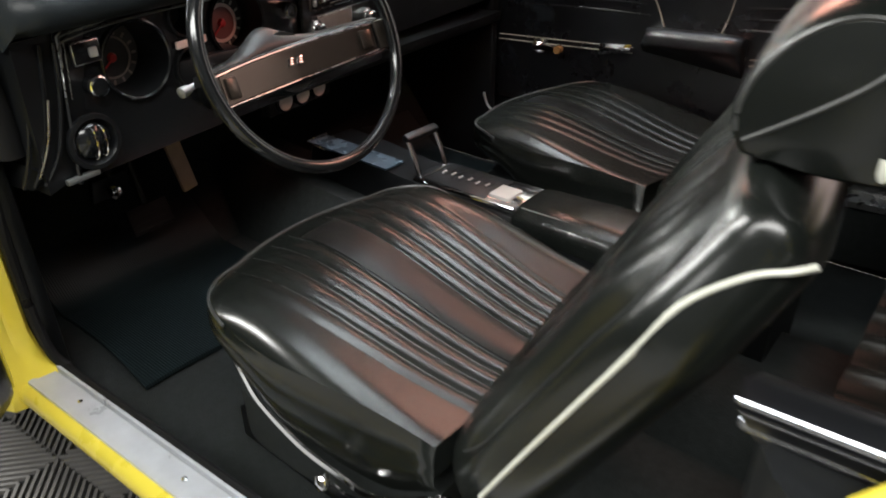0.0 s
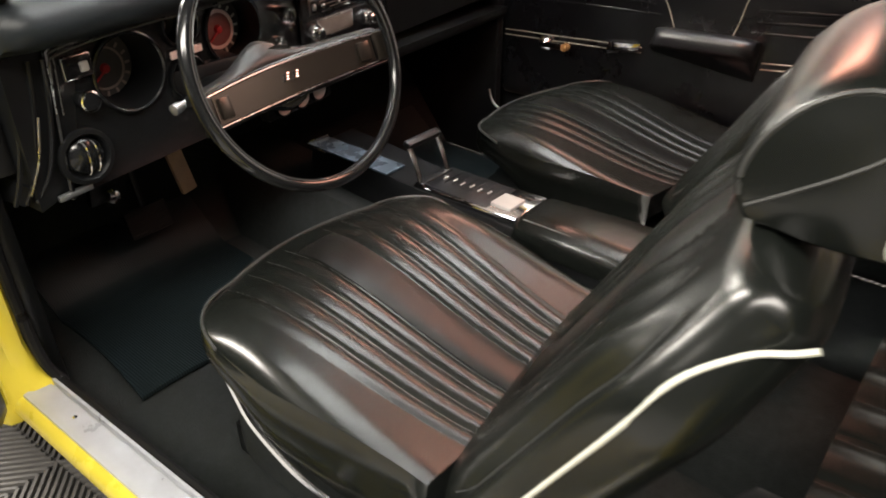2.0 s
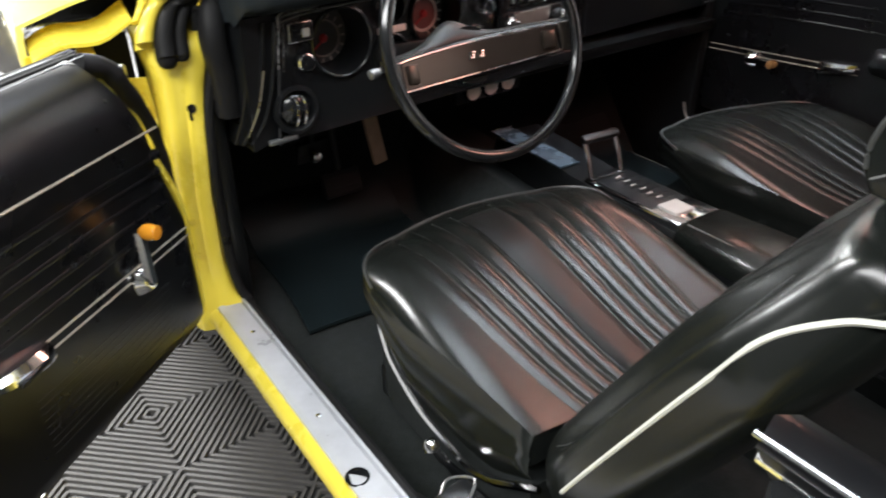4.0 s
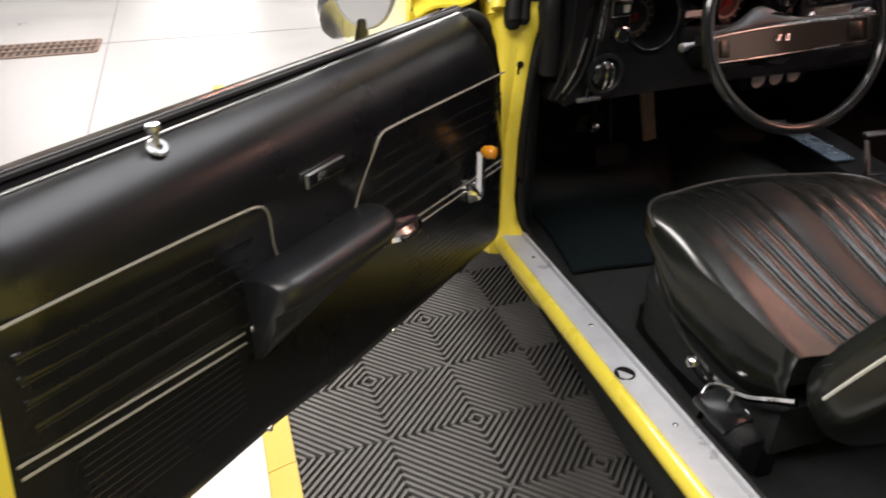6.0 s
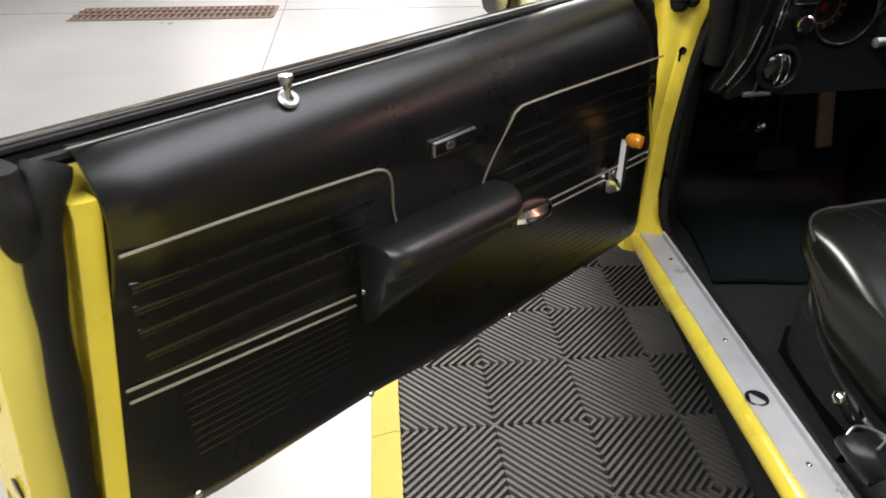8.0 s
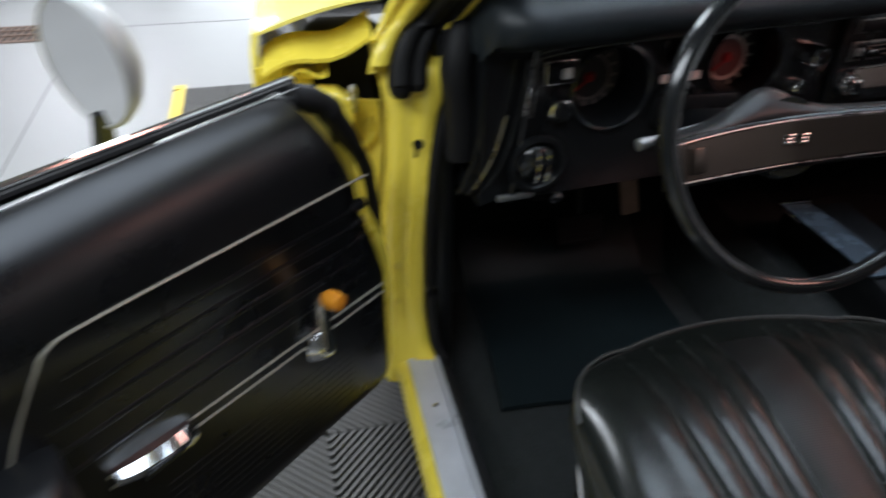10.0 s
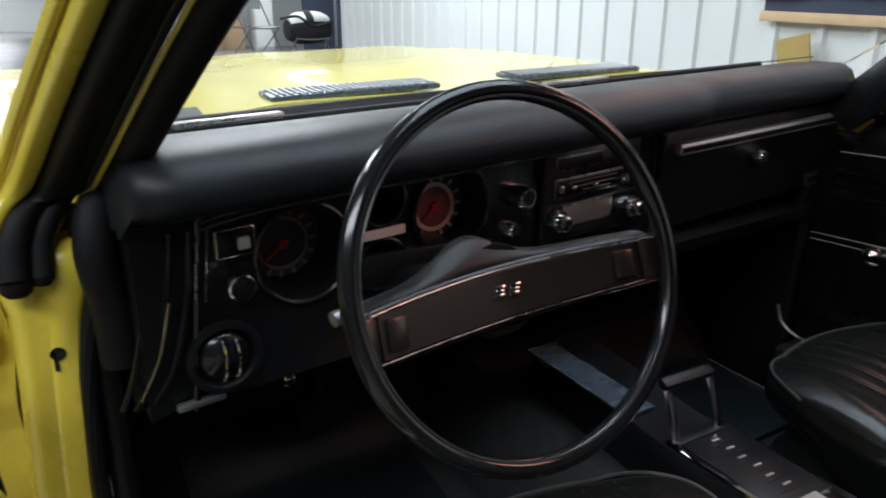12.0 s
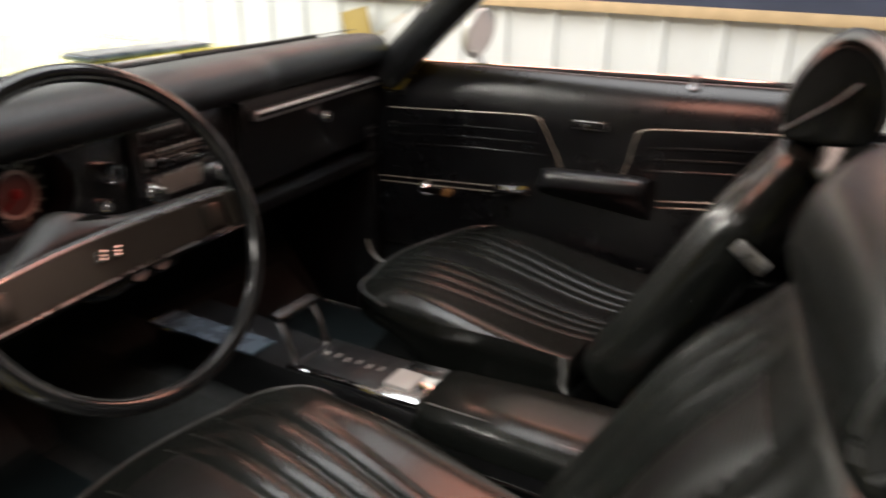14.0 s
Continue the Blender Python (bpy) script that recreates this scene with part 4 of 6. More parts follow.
    # passenger's knob takes the amber with shade mixed into the colour
    part("crank_knob", lathe([(0.0, 0), (0.007, 0.0), (0.0115, 0.006), (0.0125, 0.016), (0.0105, 0.026), (0, 0.028)], tip, nn, 18), AMBER if open_side else SHADEDAMBER, crank, "amber plastic knob" if open_side else "amber plastic knob with shade put into its brown")
    # inner door handle
    h0, h1 = f(0.482, 0.0, 0.588), f(0.572, 0.0, 0.602)
    ax = (h1 - h0)
    rings = [[h0 + ax * k + nn * d * (1 - 0.4 * abs(2 * k - 1) ** 3) + V(0, 0, z * (1 - 0.35 * k)) for d, z in ((0.0, 0.014), (0.012, 0.016), (0.022, 0.007), (0.022, -0.005), (0.012, -0.014), (0.0, -0.012))] for k in [j / 8 for j in range(9)]]
    hd = part("door_handle", loft(rings), CHROME, t, "chrome door handle")
    part("handle_recess", box((h0 + h1) / 2 + nn * 0.0235, (0.05, 0.004, 0.006) if open_side else (0.004, 0.05, 0.006), 0.001, Matrix((DU, DN, V(0, 0, 1))).transposed() if open_side else None), GLOSS, hd)
    # badge plate
    b0, b1 = f(0.683, face_n(0.683, 0.771), 0.771), f(0.756, face_n(0.756, 0.778), 0.778)
    m3 = Matrix((DU, DN, V(0, 0, 1))).transposed() if open_side else Matrix.Rotation(radians(90), 3, "Z")
    badge = part("badge", box((b0 + b1) / 2 + nn * 0.004, (0.076, 0.006, 0.019), 0.002, m3), DULLCHROME, t, "small bright badge plate")
    part("badge_field", box((b0 + b1) / 2 + nn * 0.0072, (0.0725, 0.002, 0.0155), 0.0005, m3), GLOSS, badge)
    for k in (-0.006, 0.007):
        part("badge_mark", box((b0 + b1) / 2 + (b1 - b0) * (0.25 + k * 9) * (-1 if not open_side else 1) * 0.6 + nn * 0.0085, (0.009, 0.002, 0.009), 0.0008, m3), CHROME, badge)
    # lock button
    l0 = f(0.922, -0.0215, 0.8685)
    lock = part("lock_button", lathe([(0.0, -0.012), (0.0036, -0.012), (0.0038, 0.011), (0.0062, 0.017), (0.0076, 0.021), (0.0066, 0.0245), (0, 0.025)], l0, (0, 0, 1), 16), DULLCHROME, t, "chrome lock button")
    part("ferrule", lathe([(0.0045, 0.0), (0.0105, 0.0), (0.0112, 0.0015), (0.009, 0.0032), (0.0045, 0.003)], l0 + nn * 0.001, nn * 0.85 + V(0, 0, 1), 24), STEEL, lock)
    for s, dz in ((0.86, 0.012), (0.56, 0.012), (1.11, 0.012)):
        part("screw", lathe([(0, 0), (0.005, 0), (0.004, 0.002), (0, 0.003)], f(s, 0.0005, floor_of(s) + dz), nn, 10), DULLCHROME, t)
    part("arm_screw", lathe([(0, 0), (0.005, 0), (0.004, 0.003), (0, 0.004)], f(0.862, 0.003, 0.62), nn, 10), CHROME, t)
    if open_side:
        # door end: painted return, weatherstrip, latch
        part("end_return", loft([[f(rear_s(z) + 0.001, -0.004, z), f(rear_s(z) + 0.012, -0.005, z), f(rear_s(z) + 0.021, -0.010, z), f(rear_s(z) + 0.021, -0.04, z), f(rear_s(z) + 0.001, -0.04, z)] for z in (0.455, 0.5, 0.55, 0.6, 0.66, 0.72, 0.78, 0.825, 0.84)]), JAMB, t, "yellow painted door edge")
        path = smooth_path([f(rear_s(z) + ds, dn, z) for z, ds, dn in ((0.45, 0.034, -0.024), (0.55, 0.037, -0.022), (0.68, 0.041, -0.02), (0.77, 0.044, -0.02), (0.835, 0.038, -0.024), (0.868, 0.02, -0.036))])
        part("end_seal", tube(path, [0.0165 + 0.0016 * math.sin(0.55 * k) + 0.003 * sm(24, 36, k) for k in range(len(path))], 12, squash=0.8), RUBBER, t, "black rubber door edge seal")
        rings = []
        for k in range(13):
            z = lerp(0.798, 0.874, k / 12)
            w = 0.010 + 0.018 * math.sin(math.pi * (0.15 + 0.8 * k / 12)) + 0.0012 * math.sin(1.1 * k)
            rings.append([f(1.178 + w * math.cos(a) * 0.75 + 0.002 * math.sin(3 * a + 0.3 * k), -0.044 + (w + 0.010) * math.sin(a), z) for a in [2 * math.pi * j / 14 for j in range(14)]])
        part("seal_corner", loft(rings), RUBBER, t, "black rubber corner block")
        part("front_return", slab(patch(lambda u, v: f(front_s(lerp(0.41, 0.812, v)) - 0.002 - u * lerp(0.030, 0.006, sm(0.72, 0.812, lerp(0.41, 0.812, v))), -0.004 - 0.016 * u, lerp(0.41, 0.812, v)), 3, 16), 0.02, -DN), JAMB, t, "yellow painted front door edge")
        part("front_seal", tube(smooth_path([f(0.125, -0.028, 0.40), f(0.117, -0.028, 0.60), f(0.122, -0.028, 0.69), f(0.140, -0.026, 0.757), f(0.182, -0.026, 0.824), f(0.204, -0.03, 0.856), f(0.236, -0.045, 0.872)]), [lerp(0.0085, 0.0155, sm(20, 36, k)) + 0.0008 * math.sin(0.9 * k) for k in range(49)], 10), RUBBER, t, "black rubber door edge seal")
        b = floor_of(1.215) + 0.014
        part("shell_end", loft([[f(s + 0.11 * (0.83 - z), n, z) for n, z in ((-0.036, b), (-0.036, 0.84), (-0.040, 0.80), (-0.062, 0.80), (-0.066, 0.874), (-0.075, 0.866), (-0.146, 0.74), (-0.153, 0.60), (-0.143, 0.46), (-0.128, b))] for s in (1.2145, 1.2158)]), JAMB, t, "yellow painted end of the door")
        latch = part("latch", box(f(1.2325, -0.080, 0.655), (0.008, 0.026, 0.034), 0.003, m3 @ Matrix.Rotation(radians(12), 3, "X")), RUBBER, t, "dark latch opening")
        part("latch_claw", box(f(1.2355, -0.076, 0.65), (0.009, 0.008, 0.013), 0.002, m3), STEEL, latch)
        part("drain_hole", lathe([(0, 0), (0.012, 0), (0.013, 0.002), (0, 0.003)], f(1.2475, -0.075, 0.545), -DN * 0 + DU, 16), GLOSS, t)
        part("drain_hole", lathe([(0, 0), (0.010, 0), (0.011, 0.002), (0, 0.003)], f(1.219, -0.125, 0.80), DU, 16), GLOSS, t)
    return t


build_door(drv, "driver_door", "open yellow car door with a black vinyl inner panel", True)
build_door(pas, "passenger_door", "closed car door with a black vinyl inner panel", False)


# outside mirrors, and the one inside the windscreen
def door_mirror(foot, axis, face, rise, group_label, FOOT, foot_label):
    """A round-backed mirror on a swept foot; face is the way its glass looks."""
    foot, face = Vector(foot), Vector(face).normalized()
    side = face.cross(V(0, 0, 1)).normalized()
    up = side.cross(face)
    t = thing("door_mirror", foot, group_label, "mirror", "door mirrors")
    c = foot + V(0, 0, rise) + Vector(axis) * 0.03

    def oval(k, d):
        return [c + side * 0.056 * k * math.cos(a) + up * 0.066 * k * math.sin(a) + face * d for a in [2 * math.pi * j / 32 for j in range(32)]]

    part("foot", loft([[foot + Vector(axis) * 0.03 * h + V(0.034 * r * math.cos(a), 0.026 * r * math.sin(a), z) for a in [2 * math.pi * j / 16 for j in range(16)]] for z, r, h in ((-0.004, 1.0, 0), (0.006, 0.92, 0.1), (0.014, 0.5, 0.3), (rise - 0.052, 0.26, 0.8))]), FOOT, t, foot_label)
    part("shell", loft([oval(0.35, -0.034), oval(0.7, -0.028), oval(0.92, -0.014), oval(1.0, 0.0), oval(1.0, 0.006), oval(0.96, 0.008), oval(0.94, 0.005)]), MIRSHELL, t, "grey mirror shell")
    part("glass", loft([oval(0.935, 0.0035), oval(0.935, 0.0065)]), MIRROR, t, "mirror glass")


door_mirror(drv(0.412, -0.150, 0.795), DN * 0.7, (-0.98, -1.28, -0.16), 0.145, "grey oval mirror standing on the open driver's door", GLOSS, "black mirror foot")
door_mirror((0.935, -0.085, 0.905), (0.3, 0.3, 0), (-0.2, -1.0, -0.3), 0.088, "grey oval mirror standing on the passenger's door", MIRSHELL, "")
inner = thing("rear_view_mirror", (0.05, -0.17, 1.24), "dark rear-view mirror hanging at the top of the windscreen", "mirror")
RM = Matrix((V(0.97, -0.24, 0).normalized(), V(0.24, 0.97, 0).normalized(), V(0, 0, 1))).transposed()
part("housing", box((0.075, -0.235, 1.136), (0.25, 0.022, 0.062), 0.010, RM), GLOSS, inner)
part("glass", box((0.0723, -0.2462, 1.136), (0.236, 0.003, 0.050), 0.001, RM), MIRROR, inner)
part("stem", tube([(0.085, -0.22, 1.145), (0.095, -0.2, 1.20), (0.10, -0.19, 1.235)], 0.007, 10), DULLCHROME, inner)


# seats ---------------------------------------------------------------------------
SEAMS = (0.043, 0.082, 0.124, 0.168)


def pleats(x, depth=0.0058):
    """Depth of the stitched grooves across a seat, with softly raised channels."""
    g = 0.0
    for c in SEAMS:
        d = abs(x) - c
        g -= depth * math.exp(-((d / 0.0060) ** 2))
    return g + 0.0012


def puff(x, height):
    """Padded swelling between the stitched seams."""
    edges = (-0.045,) + SEAMS + (0.205,)
    for lo, hi in zip(edges[:-1], edges[1:]):
        if lo <= abs(x) < hi:
            return height * math.sin(math.pi * (abs(x) - lo) / (hi - lo)) * min(1.0, (hi - lo) / 0.04)
    return 0.0


def build_seat(ox, oy, oz, name, label, mirrored):
    """A bucket seat round x = 0, its cushion front at y = 0; placed by ox, oy, oz."""
    sg = -1 if mirrored else 1

    def at(x, y, z):
        return V(ox + sg * x, oy + y + 0.05 * x, oz + z)

    t = thing(name, at(0, -0.3, 0.24), label, "car seat", "bucket seats")
    W = 0.262
    # cushion: outline in plan, crowned and pleated on top
    def half(y):
        return lerp(0.155, W, math.sqrt(max(0, 1 - (1 - min(1, y / 0.13)) ** 2))) - 0.034 * sm(0.2, 0.5, y)

    def taper(y):
        """The stitched channels draw together towards the back."""
        return 1.05 - 0.66 * y

    def topz(x, y):
        q = abs(x) / W
        z = 0.553 + 0.009 * q * q * sm(0.06, 0.25, y)
        z -= 0.050 * sm(0.10, 0.52, y)
        v = min(1.0, max(0.0, (q - 0.78) / 0.22))
        z -= 0.036 * (1 - math.sqrt(1 - v * v * 0.98)) * (0.35 + 0.65 * sm(0.05, 0.18, y))
        z -= 0.020 * (1 - y / 0.14) ** 2 if y < 0.14 else 0.0
        z -= 0.016 * sm(0.07, 0.47, y) * (1 - q * q)
        z += (pleats(x / taper(y), 0.0018 if mirrored else 0.0026) + (0.1 if mirrored else 0.5) * puff(x / taper(y), 0.006)) * sm(0.02, 0.09, y)
        return z

    NX, NY = 236, 40
    rows = []
    for j in range(NY + 1):
        y = 0.5 * (j / NY) ** 1.15
        h = half(y)
        rows.append([at(h * (2 * i / NX - 1), -y - 0.035 * (2 * i / NX - 1) ** 2 * (1 - y / 0.5), topz(h * (2 * i / NX - 1), y)) for i in range(NX + 1)])
    top = loft(rows, False, False)
    part("cushion_top", slab(top, 0.05, (0, 0, -1)), VINYL, t, "black pleated vinyl seat cushion", sharp=75)
    # perforated centre strip
    part("cushion_insert", slab(patch(lambda u, v: at(lerp(-0.040, 0.040, u) * taper(lerp(0.06, 0.485, v)), -lerp(0.06, 0.485, v), topz(0.0, lerp(0.06, 0.485, v)) + 0.0012 - 0.0035 * (2 * u - 1) ** 4), 8, 24), 0.01, (0, 0, -1)), RIBBED, t, "perforated vinyl centre strip")
    # side boxing, with the rolled lower bulge
    ring_top = []
    N = 26
    outline = [(half(0.5), -0.5)]
    for k in range(N + 1):
        y = 0.5 * (1 - k / N) ** 1.5
        outline.append((half(y), -y - 0.035 * (1 - y / 0.5)))
    xf = outline[-1][0]
    outline += [(xf * (1 - 2 * k / 10), outline[-1][1] + 0.035 * (1 - (1 - 2 * k / 10) ** 2)) for k in range(1, 10)]
    outline += [(-x, y) for x, y in outline[N + 1 :: -1]]
    prof = [(0.0, 0.0), (0.004, 0.16), (0.006, 0.34), (0.003, 0.44), (0.006, 0.54), (0.004, 0.78), (-0.006, 1.0)]

    def zedge(x, y):
        return topz(x, min(0.5, max(0.0, -y - 0.035 * (abs(x) / W) ** 2))) - 0.002

    def zlow(y):
        """Lower edge of the padding, dipping towards the back."""
        return 0.480 - 0.078 * sm(-0.13, -0.27, y) - 0.022 * sm(-0.26, -0.39, y) + 0.055 * sm(-0.41, -0.53, y)

    rings = []
    for dn, k in prof:
        rings.append([at(x * (1 + dn / 0.26), y + (dn if y > -0.12 else 0), lerp(zedge(x, y), min(zlow(y), zedge(x, y) - 0.03), k)) for x, y in outline])
    part("cushion_boxing", loft(rings, False, False), VINYL, t, "black vinyl side of the cushion", sharp=70)
    front = [(x, y) for x, y in outline if y > -0.16]
    part("piping", tube([at(x * 1.006, y + 0.002, zedge(x, y) + 0.001) for x, y in front], 0.0026, 6), PIPING, t, "stitched piping round the cushion")
    for c in SEAMS:
        for x in (-c, c):
            part("seam", tube([at(x * taper(y), -y - 0.035 * (x * taper(y) / half(y)) ** 2 * (1 - y / 0.5), topz(x * taper(y), y) - 0.0004) for y in [0.03 + 0.455 * k / 16 for k in range(17)]], 0.0010, 5), PIPING, t)
    # seat base with its bright moulding
    part("seat_base", loft([[at(x * 0.93, lerp(-0.27, y, 0.94), z) for x, y in outline] for z in (0.30, 0.35, 0.39)], True, True), CARPET, t, "black seat base")
    pts = [(0.258, -0.150, 0.480), (0.262, -0.172, 0.462), (0.264, -0.205, 0.430), (0.263, -0.28, 0.398), (0.258, -0.345, 0.384), (0.254, -0.40, 0.378), (0.250, -0.45, 0.396), (0.246, -0.50, 0.432), (0.244, -0.535, 0.458)]
    part("moulding", tube(smooth_path([at(-x, y, z) for x, y, z in pts]), 0.0042, 6, squash=1.4), CHROME, t, "bright curved moulding along the seat base")
    for x in (-0.2, 0.2):
        part("rail", box(at(x, -0.27, 0.272), (0.03, 0.42, 0.066), 0.005), PLASTIC, t)
    part("adjuster_lever", tube(smooth_path([at(-0.250, -0.385, 0.345), at(-0.272, -0.372, 0.374), at(-0.282, -0.357, 0.390)]), [0.005] * 8 + [0.006] * 8 + [0.006]), PLASTIC, t)
    part("lever_knob", lathe([(0, -0.012), (0.009, -0.009), (0.012, 0.0), (0.009, 0.009), (0, 0.012)], at(-0.285, -0.353, 0.396), (0.3, 0.6, 0.8), 14), CHROME, t, "chrome adjuster knob")
    # backrest: sections stacked along the reclined back
    def back(h):
        """Middle of the back at height share h, with half-width and depths before and behind."""
        y, z = lerp(-0.565, -0.795, h), lerp(0.455, 0.885, h)
        w = lerp(0.258, 0.252, h) - 0.047 * sm(0.72, 1.0, h) - 0.012 * sm(0.15, 0.0, h)
        return y, z, w, lerp(0.075, 0.06, h) - 0.02 * sm(0.6, 1, h), lerp(0.065, 0.062, h) - 0.012 * sm(0.93, 1, h)

    def on_back(x, y, z):
        """The backrest stands a little turned on the cushion."""
        return at(x, y + (0.0 if mirrored else 0.025 + 0.10 * x), z)

    face = V(0, 0.88, 0.47)
    NH, NF, NB = 34, 200, 44

    def back_surface(u, h, front=True):
        """A point of the backrest's skin, across by u from -1 to 1 and up by h."""
        y, z, w, df, db = back(h)
        x = w * u
        d = (df if front else -db) * max(0.0, 1 - abs(u) ** 4.2) ** 0.36
        if front:
            q = abs(u)
            d += 0.004 * sm(0.5, 0.8, q) * sm(1.0, 0.85, q) * sm(1, 0.5, h) - 0.014 * (1 - q * q) * sm(0.02, 0.2, h) * sm(1, 0.45, h)
            soft = sum(math.exp(-(((q * 0.19 - c) / 0.0105) ** 2)) for c in SEAMS)
            d += (puff(u * 0.19, 0.007) - 0.010 * soft) * sm(0.04, 0.2, h) * sm(0.95, 0.68, h)
        shrink = 1 - 0.35 * sm(0.965, 1.0, h) - 0.2 * sm(0.03, 0.0, h)
        p = V(x * (1 - 0.12 * (1 - shrink)), y, z) + face * d * shrink
        return on_back(*p)

    rings = []
    for j in range(NH + 1):
        rings.append([back_surface(math.cos(math.pi * i / NF) if i < NF else -math.cos(math.pi * (i - NF) / NB), j / NH, i < NF) for i in range(NF + NB)])
    part("backrest", loft(rings), VINYL, t, "black vinyl bucket backrest with pleated front", sharp=75)
    part("back_insert", slab(patch(lambda u, v: back_surface(lerp(-0.2, 0.2, u), lerp(0.1, 0.88, v)) + V(0, 0.0012, 0.0006) * (1 - (2 * u - 1) ** 4), 10, 24), 0.005, -face), RIBBED, t, "perforated vinyl centre strip")
    for c in SEAMS:
        for e in (-1, 1):
            part("seam", tube([back_surface(e * c / 0.19, lerp(0.1, 0.88, k / 16)) for k in range(17)], 0.0010, 5), PIPING, t)
    line = [(-0.584, 0.512), (-0.625, 0.592), (-0.669, 0.675), (-0.713, 0.757), (-0.746, 0.815), (-0.784, 0.843), (-0.812, 0.854), (-0.826, 0.862)]
    part("side_strip", tube(smooth_path([on_back(-back(min(1.0, ((y + 0.565) * -0.23 + (z - 0.455) * 0.43) / 0.2378))[2] - 0.001, y, z) for y, z in line], 5), 0.0027, 6), CREAM, t, "pale bright strip along the side of the backrest")
    # headrest: a low wedge with flat seamed ends and a sharp lower front edge
    HEAD = [(-0.748, 0.897), (-0.738, 0.915), (-0.737, 0.938), (-0.748, 0.968), (-0.774, 0.999), (-0.808, 1.016), (-0.846, 1.012), (-0.880, 0.988), (-0.896, 0.950), (-0.892, 0.915), (-0.872, 0.898), (-0.81, 0.892)]
    if mirrored:
        HEAD = [(-0.815 + (y + 0.815) * 0.88, 0.895 + (z - 0.895) * 1.2) for y, z in HEAD]
    rings = []
    for i in range(29):
        u = -math.cos(math.pi * i / 28)
        k = 0.86 + 0.14 * max(0.0, 1 - abs(u) ** 10) ** 0.5
        rings.append([on_back(0.140 * u, -0.815 + (p.x + 0.815) * k, 0.945 + (p.y - 0.945) * k + (0.010 * (1 - u * u) if p.y > 0.96 else 0)) for p in smooth_path([V(y, z, 0) for y, z in HEAD + HEAD[:1]], 3)[:-1]])
    hr = part("headrest", loft(rings), VINYL, t, "black vinyl headrest", sharp=75)
    for x in (-0.1405, 0.1405):
        part("headrest_seam", tube(smooth_path([on_back(x, y, z) for y, z in ((-0.752, 0.912), (-0.785, 0.935), (-0.82, 0.962), (-0.842, 0.985))], 5), 0.0018, 6), PIPING, hr)
        part("headrest_piping", tube(smooth_path([on_back(x * 0.985, -0.815 + (y + 0.815) * 0.90, 0.945 + (z - 0.945) * 0.90) for y, z in HEAD[1:10]], 4), 0.0024, 6), PIPING, hr)
    for x in (-0.06, 0.06):
        part("headrest_post", tube([on_back(x, -0.80, 0.84), on_back(x, -0.81, 0.91)], 0.006), CHROME, t)
    part("side_plate", box(on_back(0.252, -0.757, 0.752), (0.010, 0.055, 0.024), 0.003, Euler((radians(38), 0, 0)).to_matrix()), DULLCHROME, t, "small bright plate on the side of the backrest")
    part("release_button", box(on_back(-0.135, -0.846, 0.916), (0.010, 0.014, 0.030), 0.004, Euler((radians(-35), 0, radians(-20))).to_matrix()), CREAM, t, "pale seat release button")
    return t


build_seat(-0.335, -0.225, 0.0, "driver_bucket_seat", "black vinyl bucket seat with pleated cushion behind the steering wheel", False)
build_seat(0.484, -0.120, 0.002, "passenger_bucket_seat", "black vinyl bucket seat beside the console", True)

# seat belt buckle box on the floor by the driver's seat
belt = thing("belt_retractor", (-0.655, -0.72, 0.24), "black seat belt retractor housing on the carpet by the sill", "seat belt")
part("housing", box((-0.640, -0.735, 0.322), (0.052, 0.085, 0.17), 0.014, Euler((radians(3), 0, radians(8))).to_matrix()), PLASTIC, belt)
part("top_cap", box((-0.645, -0.715, 0.408), (0.06, 0.07, 0.016), 0.006, Euler((radians(12), 0, radians(12))).to_matrix()), GLOSS, belt)
part("buckle", tube(smooth_path([(-0.668, -0.69, 0.415), (-0.645, -0.675, 0.424), (-0.615, -0.69, 0.42), (-0.64, -0.715, 0.42)]), 0.0019), DULLCHROME, belt)
part("webbing", slab(patch(lambda u, v: (lerp(-0.655, -0.62, u), lerp(-0.69, -0.55, v), 0.41 - 0.15 * v ** 0.5 + 0.0 * u), 3, 8), 0.003, (0, 0, -1)), BLACKCLOTH, belt)

# rear seat
rear = thing("bench_seat", (0, -1.5, 0.24), "black pleated vinyl bench seat behind the front seats", "bench seat")


def bench(u, v):
    x = lerp(-0.62, 0.63, u)
    k = abs(math.sin(u * 30 * math.pi / 2)) ** 0.6
    if v < 0.5:
        return (x, lerp(-1.07, -1.55, v * 2), 0.49 + 0.04 * math.sin((0.25 + 0.75 * v * 2) * math.pi) + 0.012 * k)
    return (x, lerp(-1.55, -1.76, (v - 0.5) * 2) + 0.010 * k, lerp(0.50, 0.93, (v - 0.5) * 2))


part("bench", slab(patch(bench, 150, 24), 0.08, (0, -0.5, -0.8)), VINYL, rear, "black pleated vinyl bench", sharp=75)
part("bench_front", box((0, -1.10, 0.37), (1.24, 0.06, 0.26), 0.03), VINYL, rear)


# dashboard -------------------------------------------------------------------------
def dash(x, z, d=0.0):
    """A place on the instrument panel, d metres proud of it towards the seats."""
    return V(x + 0.109 * d, -0.06 + 0.11 * (x + 0.6) - 0.994 * d, z)


OUT = V(0.109, -0.994, 0)
ALONG = V(0.994, 0.109, 0.03).normalized()
DM = Matrix((ALONG, -OUT, V(0, 0, 1))).transposed()

dashboard = thing("dashboard", (0, 0.2, 0.65), "black padded dashboard with round instruments", "dashboard")


def lift(x):
    return 0.03 * (x + 0.55)


